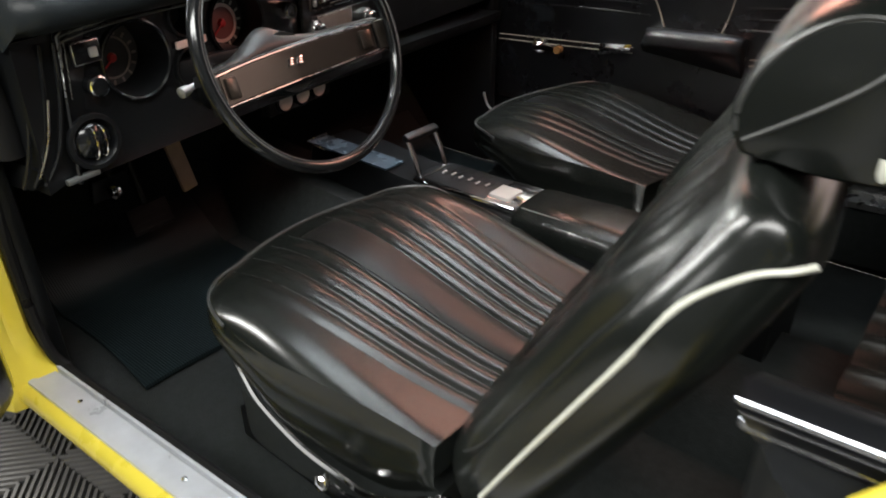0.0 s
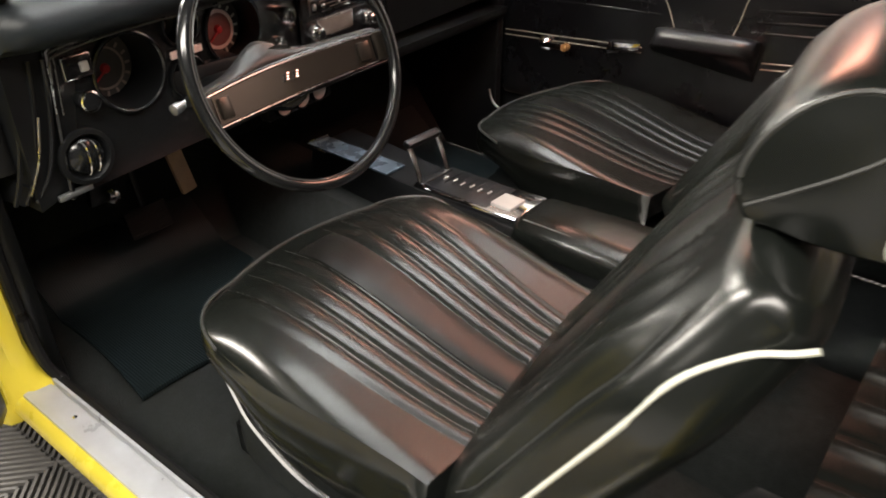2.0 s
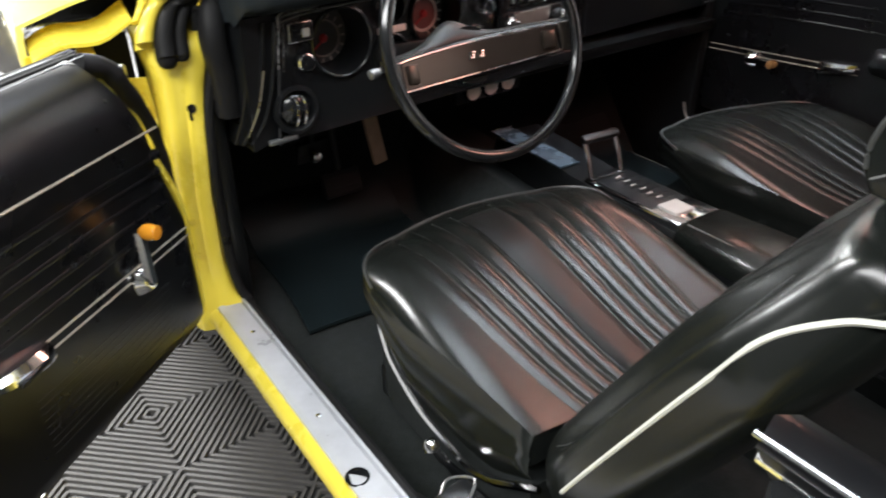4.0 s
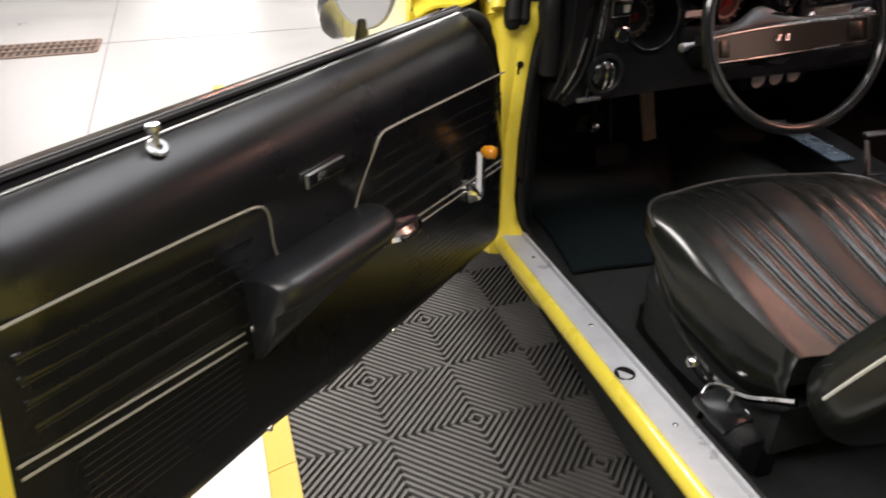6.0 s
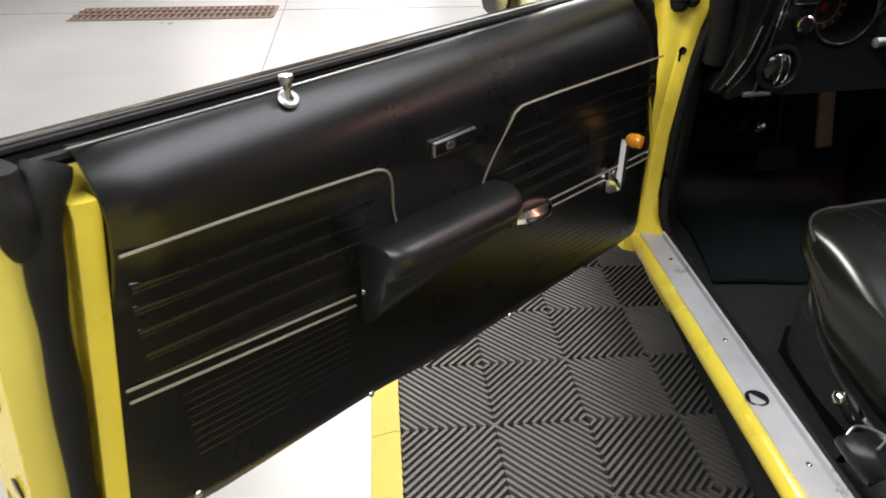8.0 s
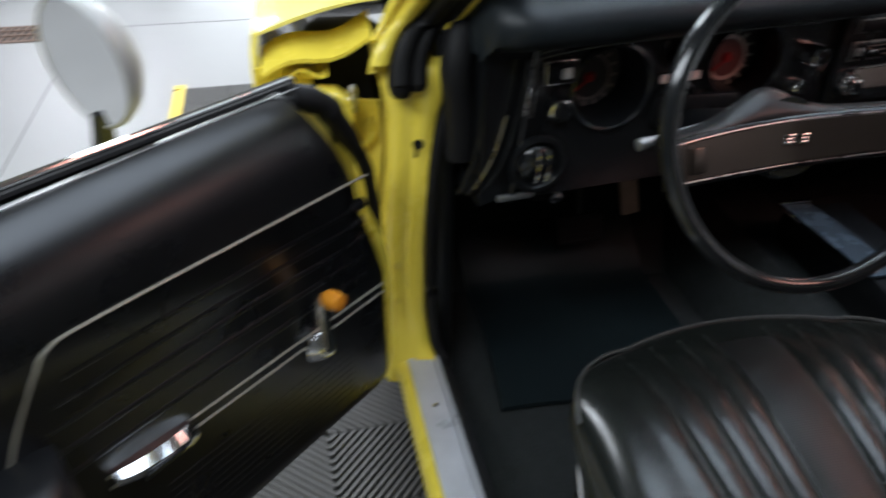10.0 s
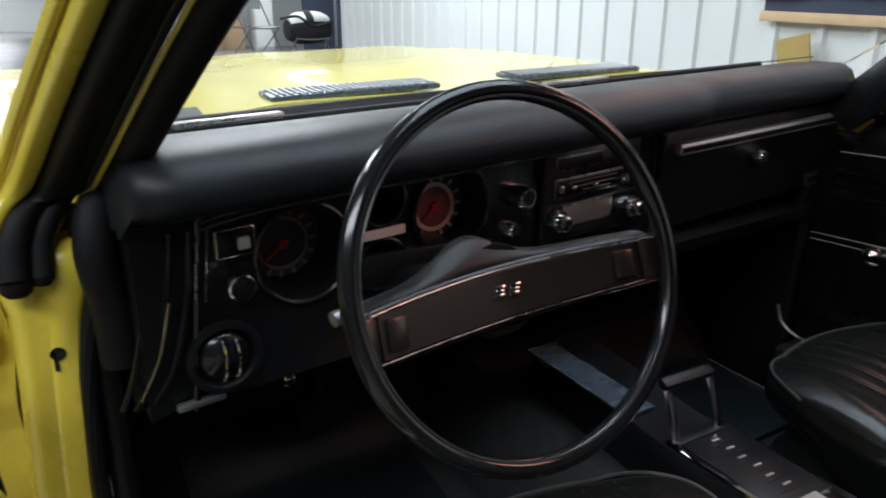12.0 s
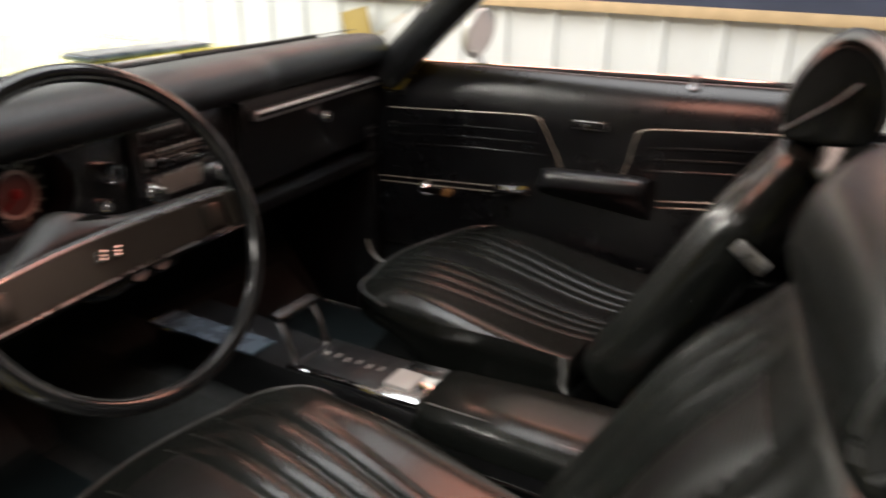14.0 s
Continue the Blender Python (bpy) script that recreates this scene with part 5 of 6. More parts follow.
# padded top: lip, crown, slope to the windscreen
PADP = [(0.030, 0.893), (0.052, 0.898), (0.066, 0.912), (0.066, 0.932), (0.052, 0.950), (0.02, 0.962), (-0.04, 0.963), (-0.10, 0.957), (-0.17, 0.945), (-0.24, 0.93), (-0.24, 0.90), (-0.03, 0.885)]
rings = []
for i in range(61):
    u = i / 60
    x = lerp(-0.662, 0.735, u ** 1.25)
    e = math.sqrt(1 - (1 - min(1, u / 0.075)) ** 2) * sm(1.0, 0.975, u)
    hood_ = 1.0 - 0.35 * sm(0.16, 0.25, x)
    r = []
    for d, z in PADP:
        dd = d * (hood_ if d > 0 else 1) - 0.06 * (1 - e) * (1 if d > -0.1 else 0)
        zz = z - 0.035 * (1 - e) ** 2 * (1 if z > 0.9 else 0.4)
        r.append(dash(x, zz + lift(x), dd))
    rings.append(r)
part("pad", loft(rings), PAD, dashboard, "black padded dash top", sharp=75)
# fine double line where the pad meets the instrument panel
for dz in (0.0, -0.0075):
    part("fascia_line", tube(smooth_path([dash(-0.592, 0.846 + dz, 0.012), dash(-0.588, 0.872 + dz, 0.013), dash(-0.575, 0.883 + dz, 0.014), dash(-0.468, 0.894 + dz, 0.014), dash(-0.186, 0.902 + dz, 0.014), dash(0.127, 0.919 + dz, 0.014)], 8), 0.0013, 6), GREYLINE, dashboard)
part("windscreen_seal", tube([dash(lerp(-0.66, 0.73, i / 30), 0.944 + lift(lerp(-0.66, 0.73, i / 30)), -0.195) for i in range(31)], [lerp(0.0175, 0.007, sm(0.25, 0.9, i / 30)) for i in range(31)], 16), RUBBER, dashboard, "black windscreen seal")
part("pad_seam", tube([dash(lerp(-0.56, 0.70, i / 30), 0.9695 + lift(lerp(-0.56, 0.70, i / 30)), -0.06) for i in range(31)], 0.0012, 5), PIPING, dashboard)
for a, b in ((-0.56, -0.42), (0.04, 0.19)):
    part("defroster_vent", box(dash(lerp(a, b, 0.5), 0.957 + lift(lerp(a, b, 0.5)), -0.155), (b - a, 0.016, 0.008), 0.002, DM), DULLCHROME, dashboard, "bright defroster outlet")

# instrument fascia with real round holes: built as ring plates round each gauge
part("fascia", loft([[dash(x, z, d) for x, z, d in ((-0.655, 0.885, 0.012), (-0.655, 0.66, 0.0), (-0.655, 0.66, -0.13), (-0.655, 0.885, -0.13))], [dash(x, z + lift(x), d) for x, z, d in ((-0.53, 0.885, -0.005), (-0.53, 0.69, -0.012), (-0.53, 0.69, -0.13), (-0.53, 0.885, -0.13))]]), PLASTIC, dashboard, smooth=False)


def plate_with_holes(x0, x1, z0, z1, holes, name, material, d0=0.0, label=""):
    """A flat panel whose holes are cut cell by cell."""
    bm = bmesh.new()
    nx, nz = max(4, int((x1 - x0) / 0.004)), int((z1 - z0) / 0.004)
    grid = {}
    def keep(x, z):
        return all(math.hypot(x - hx, z - hz) > hr for hx, hz, hr in holes)
    for i in range(nx + 1):
        for j in range(nz + 1):
            x, z = lerp(x0, x1, i / nx), lerp(z0, z1, j / nz)
            for hx, hz, hr in holes:
                q = math.hypot(x - hx, z - hz)
                if 1e-6 < q and abs(q - hr) < 0.003:
                    x, z = hx + (x - hx) * hr * 1.0001 / q, hz + (z - hz) * hr * 1.0001 / q
            grid[i, j] = (x, z)
    made = {}
    def vert(i, j):
        if (i, j) not in made:
            x, z = grid[i, j]
            made[i, j] = bm.verts.new(dash(x, z + lift(x), d0))
        return made[i, j]
    for i in range(nx):
        for j in range(nz):
            c = [(i, j), (i + 1, j), (i + 1, j + 1), (i, j + 1)]
            if all(keep(*grid[k]) for k in c):
                bm.faces.new([vert(*k) for k in c])
    return part(name, bm, material, dashboard, label, smooth=False)


GL, GR, ST, SB = (-0.466, 0.818, 0.060), (-0.256, 0.832, 0.060), (-0.361, 0.864, 0.034), (-0.363, 0.780, 0.034)
plate_with_holes(-0.60, 0.155, 0.665, 0.893, [GL, GR, ST, SB, (-0.572, 0.720, 0.040)], "instrument_panel", GLOSS, -0.004, "black instrument panel with round openings")
# raised frame round the panel
fr = [(-0.607, 0.665), (-0.597, 0.80), (-0.588, 0.884), (-0.575, 0.893), (0.0, 0.893), (0.148, 0.893), (0.158, 0.884), (0.165, 0.72)]
part("panel_frame", tube([dash(x, z + lift(x), 0.004) for x, z in fr], 0.0045, 6), GLOSS, dashboard)
part("panel_frame_line", tube([dash(x + (0.012 if x < -0.55 else -0.012 if x > 0.1 else 0), z - 0.010 + lift(x), 0.002) for x, z in fr[1:]], 0.0012, 6), DARKCHROME, dashboard, "thin bright line")
part("panel_frame_line", tube([dash(x, z - 0.002 + lift(x), 0.009) for x, z in fr[1:-1]], 0.0014, 6), DULLCHROME, dashboard)


def gauge(g, big, clear=False):
    """A deep instrument tube with its dial at the bottom."""
    x, z, r = g
    z += lift(x)
    depth = 0.045 if clear else 0.07 if big else 0.05
    c = dash(x, z, 0.0)
    tub = part("gauge_tube", lathe([(r, 0.0), (r + 0.001, 0.004), (r - 0.003, 0.005), (r - 0.006, -0.01), (r - 0.008, -depth), (0.0, -depth), (0.0, -depth - 0.004), (r, -depth - 0.004)], c - OUT * 0.004, OUT, 40), PLASTIC, dashboard, "deep black instrument tube")
    part("gauge_rim", lathe([(r - 0.001, 0.002), (r + 0.003, 0.002), (r + 0.003, 0.006), (r, 0.0072), (r - 0.003, 0.005)], c - OUT * 0.004, OUT, 44), GLOSS, tub, "thin glossy rim")
    b = c - OUT * (depth + 0.002)
    up, rt = V(0, 0, 1), ALONG
    if big:
        part("dial", lathe([(0.0, 0.0), (r - 0.010, 0.0), (r - 0.010, 0.0015), (0.0, 0.0015)], b, OUT, 36), DIAL, tub, "dark dial")
        part("dial_middle", lathe([(0.0, 0.0018), (0.0285, 0.0018), (0.0285, 0.003), (0.0, 0.003)], b - up * 0.006, OUT, 30), WARMDIAL if clear else DIAL, tub, "dial middle with warm light put into its dull red" if clear else "")
        part("dial_ring", lathe([(0.0285, 0.002), (0.0345, 0.002), (0.0345, 0.004), (0.0285, 0.004)] if clear else [(0.031, 0.002), (0.0345, 0.002), (0.0345, 0.0035), (0.031, 0.0035)], b - up * 0.006, OUT, 36), DIALRING if clear else DARKRING, tub, "pale dial ring" if clear else "darker dial ring")
        part("hub", lathe([(0.0, 0.003), (0.0085, 0.003), (0.006, 0.008), (0, 0.009)], b - up * 0.006, OUT, 16), RED, tub, "red needle hub")
        part("needle", box(b - up * 0.006 + OUT * 0.007 + (rt * -0.011 - up * 0.008), (0.03, 0.0018, 0.0032), 0.0005, DM @ Matrix.Rotation(radians(-36), 3, "Y")), RED, tub, "red needle")
        for k in range(11):
            a = radians(120 - 24 * k)
            p = b - up * 0.006 + OUT * 0.003 + (rt * math.cos(a) + up * math.sin(a)) * 0.0405
            part("dial_mark", box(p, (0.0085, 0.001, 0.0042), 0.0003, DM @ Matrix.Rotation(-a, 3, "Y")), CREAM if clear else DARKRING, tub)
    else:
        part("dial", lathe([(0.0, 0.0), (r - 0.010, 0.0), (r - 0.010, 0.0015), (0.0, 0.0015)], b, OUT, 28), DIAL, tub)
        part("needle", box(b + OUT * 0.003 - up * 0.004 - rt * 0.006, (0.018, 0.001, 0.002), 0.0003, DM @ Matrix.Rotation(radians(40), 3, "Y")), WHITEPL, tub)
        part("half_dial", lathe([(0.008, 0.0017), (0.014, 0.0017), (0.014, 0.003), (0.008, 0.003)], b - up * 0.006 - rt * 0.008, OUT, 20), DIALRING, tub)


gauge(GL, True)
gauge(GR, True, True)
gauge(ST, False)
gauge(SB, False)
part("telltale_strip", box(dash(-0.362, 0.8225 + lift(-0.362), 0.002), (0.062, 0.006, 0.0125), 0.002, DM), DIALRING, dashboard, "pale telltale strip")
# light switch, wiper knob, headlamp ring vent
sw = part("light_switch", box(dash(-0.548, 0.851, 0.003), (0.046, 0.008, 0.034), 0.004, DM), DULLCHROME, dashboard, "bright framed rocker switch")
part("switch_field", box(dash(-0.548, 0.851, 0.0065), (0.042, 0.004, 0.030), 0.003, DM), GLOSS, sw)
part("rocker", box(dash(-0.540, 0.850, 0.009), (0.014, 0.006, 0.015), 0.003, DM), COVER, sw, "pale rocker")
kn = part("wiper_knob", lathe([(0.0, -0.01), (0.014, -0.01), (0.0145, 0.018), (0.012, 0.021), (0, 0.0215)], dash(-0.549, 0.802, 0.0), OUT, 22), GLOSS, dashboard, "black knob with chrome ring")
part("chrome_ring", lathe([(0.0135, 0.013), (0.0158, 0.013), (0.0158, 0.020), (0.0135, 0.021)], dash(-0.549, 0.802, 0.0), OUT, 22), CHROME, kn)
ven = part("air_outlet", lathe([(0.040, -0.006), (0.044, 0.0), (0.043, 0.005), (0.036, 0.006), (0.030, -0.002), (0.029, -0.02), (0.0, -0.02), (0.0, -0.03), (0.04, -0.03)], dash(-0.572, 0.7205, 0.006), OUT, 36), PLASTIC, dashboard, "round black air outlet")
part("ball", lathe([(0, -0.015), (0.027, -0.010), (0.029, 0.0), (0.024, 0.006), (0.0, 0.012)], dash(-0.572, 0.7205, 0.006), OUT, 28), GLOSS, ven)
for k, h in ((-0.006, 0.026), (0.009, 0.0245)):
    pts = [dash(-0.572 + k + 0.004 * math.cos(a), 0.7205 + h * math.sin(a), 0.012 + 0.007 * math.cos(a)) for a in [radians(-85 + 170 * j / 12) for j in range(13)]]
    part("vane", tube(pts, 0.0016, 6), CHROME, ven, "bright curved vane")
cg = part("cigar_lighter", lathe([(0.0, -0.01), (0.016, -0.01), (0.0165, 0.016), (0.013, 0.024), (0.0115, 0.024), (0.011, 0.012), (0.0, 0.011)], dash(-0.143, 0.832 + lift(-0.143), 0.0), OUT, 24), CHROME, dashboard, "chrome lighter knob")
part("knob_face", lathe([(0.0, 0.0), (0.0105, 0.0), (0.009, 0.006), (0, 0.007)], dash(-0.143, 0.832 + lift(-0.143), 0.014), OUT, 18), GLOSS, cg)
part("ignition", lathe([(0.0, -0.004), (0.012, -0.004), (0.012, 0.006), (0.008, 0.012), (0, 0.012)], dash(-0.155, 0.783 + lift(-0.15), 0.0), OUT, 18), CHROME, dashboard, "chrome ignition switch")

# radio and heater stack
st = part("radio_housing", box(dash(0.0, 0.835, 0.003), (0.205, 0.012, 0.142), 0.004, DM), GLOSS, dashboard, "black radio and heater panel")
part("slot", box(dash(-0.032, 0.883, 0.0085), (0.098, 0.004, 0.022), 0.002, DM), DARKCHROME, st)
part("slot_field", box(dash(-0.032, 0.883, 0.0098), (0.09, 0.004, 0.0165), 0.001, DM), PLASTIC, st)
hp = part("heater_panel", box(dash(0.0, 0.847, 0.009), (0.165, 0.004, 0.03), 0.002, DM), DARKCHROME, st, "bright heater control panel")
part("heater_field", box(dash(0.0, 0.847, 0.0102), (0.155, 0.004, 0.023), 0.001, DM), GLOSS, hp)
for k in range(3):
    part("scale_bar", box(dash(-0.004 + 0.004 * k, 0.854 - 0.007 * k, 0.0125), (0.10 - 0.02 * k, 0.002, 0.0022), 0.0005, DM), SMOKED, hp)
for k in (-0.05, -0.005, 0.055):
    part("slider", box(dash(k, 0.845 - 0.02 * (k + 0.005), 0.015), (0.008, 0.012, 0.007), 0.002, DM), CHROME, hp)
for k in (-0.071, 0.07):
    part("bracket", box(dash(k, 0.845, 0.013), (0.008, 0.008, 0.012), 0.002, DM), DULLCHROME, hp)
rd = part("radio", box(dash(0.008, 0.799, 0.009), (0.185, 0.006, 0.05), 0.003, DM), GLOSS, st, "radio with two knobs")
part("radio_window", box(dash(-0.012, 0.803, 0.0125), (0.100, 0.003, 0.031), 0.002, DM), SMOKED, rd, "pale radio dial window")
part("radio_rim", box(dash(-0.012, 0.803, 0.0112), (0.106, 0.003, 0.037), 0.002, DM), DARKCHROME, rd)
for x in (-0.076, 0.083):
    rk = part("radio_knob", lathe([(0.0, 0.0), (0.0165, 0.0), (0.0165, 0.008), (0.012, 0.009), (0.0115, 0.022), (0.009, 0.024), (0, 0.0235)], dash(x, 0.798, 0.012), OUT, 24), CHROME, rd, "chrome radio knob")
    part("knob_face", lathe([(0, 0.0), (0.0085, 0.0), (0.007, 0.002), (0, 0.002)], dash(x, 0.798, 0.0348), OUT, 16), GLOSS, rk)

# glovebox side
part("glovebox_panel", loft([[dash(x, z + lift(x), d) for z, d in ((0.893, 0.0), (0.88, 0.008), (0.83, 0.0), (0.76, -0.012), (0.70, -0.03), (0.70, -0.09), (0.893, -0.09))] for x in (0.165, 0.3, 0.5, 0.735)]), PLASTIC, dashboard, "black glovebox side of the dash", sharp=60)
part("glovebox_moulding", box((dash(0.185, 0.884, 0.012) + dash(0.735, 0.884, 0.012)) / 2, (0.545, 0.018, 0.02), 0.004, DM), SILVER, dashboard, "long bright moulding above the glovebox")
part("moulding_inlay", box((dash(0.19, 0.884, 0.0225) + dash(0.73, 0.884, 0.0225)) / 2, (0.54, 0.003, 0.0085), 0.001, DM), GLOSS, dashboard)
gk = part("glovebox_button", lathe([(0.0, 0), (0.014, 0), (0.015, 0.01), (0.011, 0.02), (0, 0.021)], dash(0.44, 0.838, 0.0), OUT, 20), CHROME, dashboard, "chrome glovebox button")
part("button_slot", box(dash(0.44, 0.838, 0.0212), (0.012, 0.002, 0.0025), 0.0005, DM), GLOSS, gk)
vn = part("side_outlet", box(dash(0.655, 0.766, 0.002), (0.052, 0.006, 0.03), 0.004, DM), PLASTIC, dashboard, "small outlet")
for z in (0.757, 0.775):
    part("outlet_line", box(dash(0.655, z, 0.0055), (0.042, 0.002, 0.002), 0.0004, DM), DULLCHROME, vn)
# underside, left end cap with its curved edges
part("under_panel", loft([[dash(x, z, d) for z, d in ((0.70, -0.005), (0.675, -0.01), (0.66, -0.04), (0.64, -0.2), (0.70, -0.2))] for x in (-0.66, -0.3, 0.16, 0.72)]), PLASTIC, dashboard, "black underside of the dash", sharp=60)
for k in range(3):
    part("end_cap_edge", tube(smooth_path([dash(-0.598 - 0.018 * k, 0.875, 0.015 - 0.006 * k), dash(-0.606 - 0.02 * k, 0.80, 0.010 - 0.006 * k), dash(-0.628 - 0.018 * k, 0.72, 0.006 - 0.008 * k), dash(-0.655 - 0.012 * k, 0.675, -0.004 - 0.008 * k)]), 0.0035, 6), PLASTIC, dashboard)
part("end_cap_line", tube(smooth_path([dash(-0.625, 0.80, 0.012), dash(-0.64, 0.74, 0.008), dash(-0.662, 0.69, 0.0)]), 0.0018, 6), DULLCHROME, dashboard, "thin bright edge")
part("vent_pull", box(dash(-0.602, 0.672, 0.004), (0.055, 0.01, 0.010), 0.003, DM), STEEL, dashboard, "grey pull handle")
# brackets and the knob hung below
hang = thing("under_dash_bracket", (-0.40, 0.33, 0.46), "black bracket with a chrome knob below the dash", "bracket")
part("plate", box((-0.405, 0.33, 0.475), (0.085, 0.02, 0.06), 0.005, Euler((0.3, 0, 0.1)).to_matrix()), PLASTIC, hang)
part("stay", tube([(-0.405, 0.33, 0.49), (-0.41, 0.22, 0.66)], 0.008), PLASTIC, hang)
part("knob", lathe([(0, 0), (0.008, 0), (0.015, 0.01), (0.016, 0.018), (0.010, 0.026), (0, 0.028)], (-0.404, 0.318, 0.462), (0, -0.9, 0.3), 18), CHROME, hang, "chrome knob")

# three extra gauges under the dash
pod = thing("gauge_pod", (-0.07, 0.05, 0.65), "three small pale-faced gauges in a black pod under the dash", "gauge")
part("pod_plate", box((-0.072, 0.068, 0.655), (0.19, 0.03, 0.06), 0.008, DM), PLASTIC, pod)
for x in (-0.124, -0.073, -0.022):
    gp = part("gauge", lathe([(0.0, -0.02), (0.024, -0.02), (0.0245, 0.004), (0.021, 0.006), (0.020, 0.002), (0, 0.002)], (x, 0.05 + 0.1 * (x + 0.07), 0.653 + 0.05 * (x + 0.07)), OUT, 26), GLOSS, pod, "round gauge")
    part("face", lathe([(0.0, 0.003), (0.0195, 0.003), (0.019, 0.0045), (0, 0.005)], (x, 0.05 + 0.1 * (x + 0.07), 0.653 + 0.05 * (x + 0.07)), OUT, 24), PINKFACE, gp, "pale gauge face")
part("hanger", box((-0.072, 0.075, 0.69), (0.12, 0.01, 0.05), 0.002), PLASTIC, pod)

# steering wheel --------------------------------------------------------------------
WC, WT = V(-0.330, -0.297, 0.853), radians(20.5)
WN = V(0, -math.cos(WT), math.sin(WT))
WV = V(0, math.sin(WT), math.cos(WT))
WX = V(1, 0, 0)


def whl(x, v, n):
    return WC + WX * x + WV * v + WN * n


wheel = thing("steering_wheel", whl(0, 0, -0.2), "black steering wheel with a brushed two-spoke centre bar", "steering wheel")
RW, rw = 0.1775, 0.0098
ringpts = [whl(RW * math.cos(a), RW * math.sin(a), 0) for a in [2 * math.pi * k / 72 for k in range(72)]]
rings = []
for k in range(73):
    a = 2 * math.pi * k / 72
    e = WX * math.cos(a) + WV * math.sin(a)
    rings.append([WC + e * (RW + rw * math.cos(b)) + WN * rw * 1.05 * math.sin(b) for b in [2 * math.pi * j / 14 for j in range(14)]])
bm = loft(rings, True, False)
bmesh.ops.remove_doubles(bm, verts=bm.verts[:], dist=1e-6)
part("rim", bm, RIMGLOSS, wheel, "glossy black wheel rim")
part("rim_groove", tube([WC + (WX * math.cos(a) + WV * math.sin(a)) * (RW - rw * 0.72) + WN * rw * 0.80 for a in [2 * math.pi * k / 72 for k in range(72)]], 0.0012, 5, True), PIPING, wheel)


def bar(x):
    """Middle, half-height and dish of the centre bar at x."""
    q = abs(x) / 0.172
    hi = 0.0065 + 0.068 * x + 0.008 * (1 - q * q)
    lo = -0.0465 + 0.072 * x - 0.001 * (1 - q * q)
    return (hi + lo) / 2, (hi - lo) / 2, -0.045 + 0.035 * q**1.6


rings, rim_ = [], []
for k in range(33):
    x = lerp(-0.172, 0.172, k / 32)
    m_, h_, n_ = bar(x)
    rings.append([whl(x, m_ + h_, n_ - 0.012), whl(x, m_ + h_, n_ - 0.003), whl(x, m_ + h_ - 0.004, n_ + 0.001), whl(x, m_ - h_ + 0.004, n_ + 0.001), whl(x, m_ - h_, n_ - 0.003), whl(x, m_ - h_, n_ - 0.012)])
part("centre_bar", loft(rings), GLOSS, wheel, "black centre bar", sharp=50)
rings = []
for k in range(31):
    x = lerp(-0.150, 0.150, k / 30)
    m_, h_, n_ = bar(x)
    rings.append([whl(x, m_ + h_ - 0.0075, n_ + 0.001), whl(x, m_ + h_ - 0.0085, n_ + 0.003), whl(x, m_ - h_ + 0.0085, n_ + 0.003), whl(x, m_ - h_ + 0.0075, n_ + 0.001)])
part("bar_panel", loft(rings), SATIN, wheel, "brushed brown-grey bar panel", sharp=50)
for sg in (-1, 1):
    part("bar_edge", tube([whl(x, bar(x)[0] + sg * (bar(x)[1] - 0.006), bar(x)[2] + 0.002) for x in [lerp(-0.165, 0.165, k / 24) for k in range(25)]], 0.0009, 6), DULLCHROME, wheel, "thin bright edge")
    m_, h_, n_ = bar(sg * 0.135)
    part("horn_button", box(whl(sg * 0.133, m_, n_ + 0.004), (0.022, 0.006, 0.030), 0.003, Matrix((WX, -WN, WV)).transposed() @ Matrix.Rotation(radians(-sg * 14), 3, "Z")), SATIN, wheel, "brushed horn button")
    part("bar_end", box(whl(sg * 0.1635, bar(sg * 0.164)[0], -0.012), (0.02, 0.012, 0.046), 0.004, Matrix((WX, -WN, WV)).transposed() @ Matrix.Rotation(radians(-sg * 20), 3, "Z")), SATIN, wheel)
MW = Matrix((WX, -WN, WV)).transposed()
for x in (-0.0085, 0.0095):
    for k in (-1, 0, 1):
        part("emblem_bar", box(whl(x + 0.0014 * k, bar(0)[0] + 0.0030 + 0.0041 * k, bar(0)[2] + 0.0042), (0.0125 - 0.002 * (k == 0), 0.003, 0.0041), 0.0016, MW @ Matrix.Rotation(radians(-7), 3, "Y")), CHROME, wheel, "bright emblem bar")
part("hub_shroud", lathe([(0.0, -0.02), (0.046, -0.018), (0.05, -0.03), (0.044, -0.075), (0.036, -0.085), (0.0, -0.086)], whl(0, -0.012, -0.035), WN, 30), GLOSS, wheel, "black hub shroud")
rings = []
for k in range(41):
    x = lerp(-0.166, 0.166, k / 40)
    m_, h_, n_ = bar(x)
    c_ = 0.005 + 0.030 * math.exp(-(((x + 0.028) / 0.048) ** 2))
    rings.append([whl(x, m_ + h_ - 0.003, n_ - 0.001), whl(x, m_ + h_ + 0.25 * c_, n_ - 0.004), whl(x, m_ + h_ + 0.8 * c_, n_ - 0.012), whl(x, m_ + h_ + c_, n_ - 0.022), whl(x, m_ + h_ + 0.75 * c_, n_ - 0.040), whl(x, m_ + h_ - 0.01, n_ - 0.045), whl(x, m_ + h_ - 0.012, n_ - 0.010)])
part("bar_cap", loft(rings), PLASTIC, wheel, "black humped cover along the centre bar", sharp=75)
column = thing("steering_column", whl(0, -0.012, -0.35), "black steering column behind the wheel", "steering column")
part("tube", tube([whl(0, -0.012, -0.115), whl(0, -0.012, -0.55)], [0.036, 0.032], 24), PLASTIC, column)
stalk = part("indicator_stalk", tube([whl(-0.03, 0.01, -0.14), whl(-0.09, 0.0, -0.125), whl(-0.145, -0.010, -0.114)], [0.004, 0.0045, 0.005]), STEEL, column, "grey steel indicator stalk")
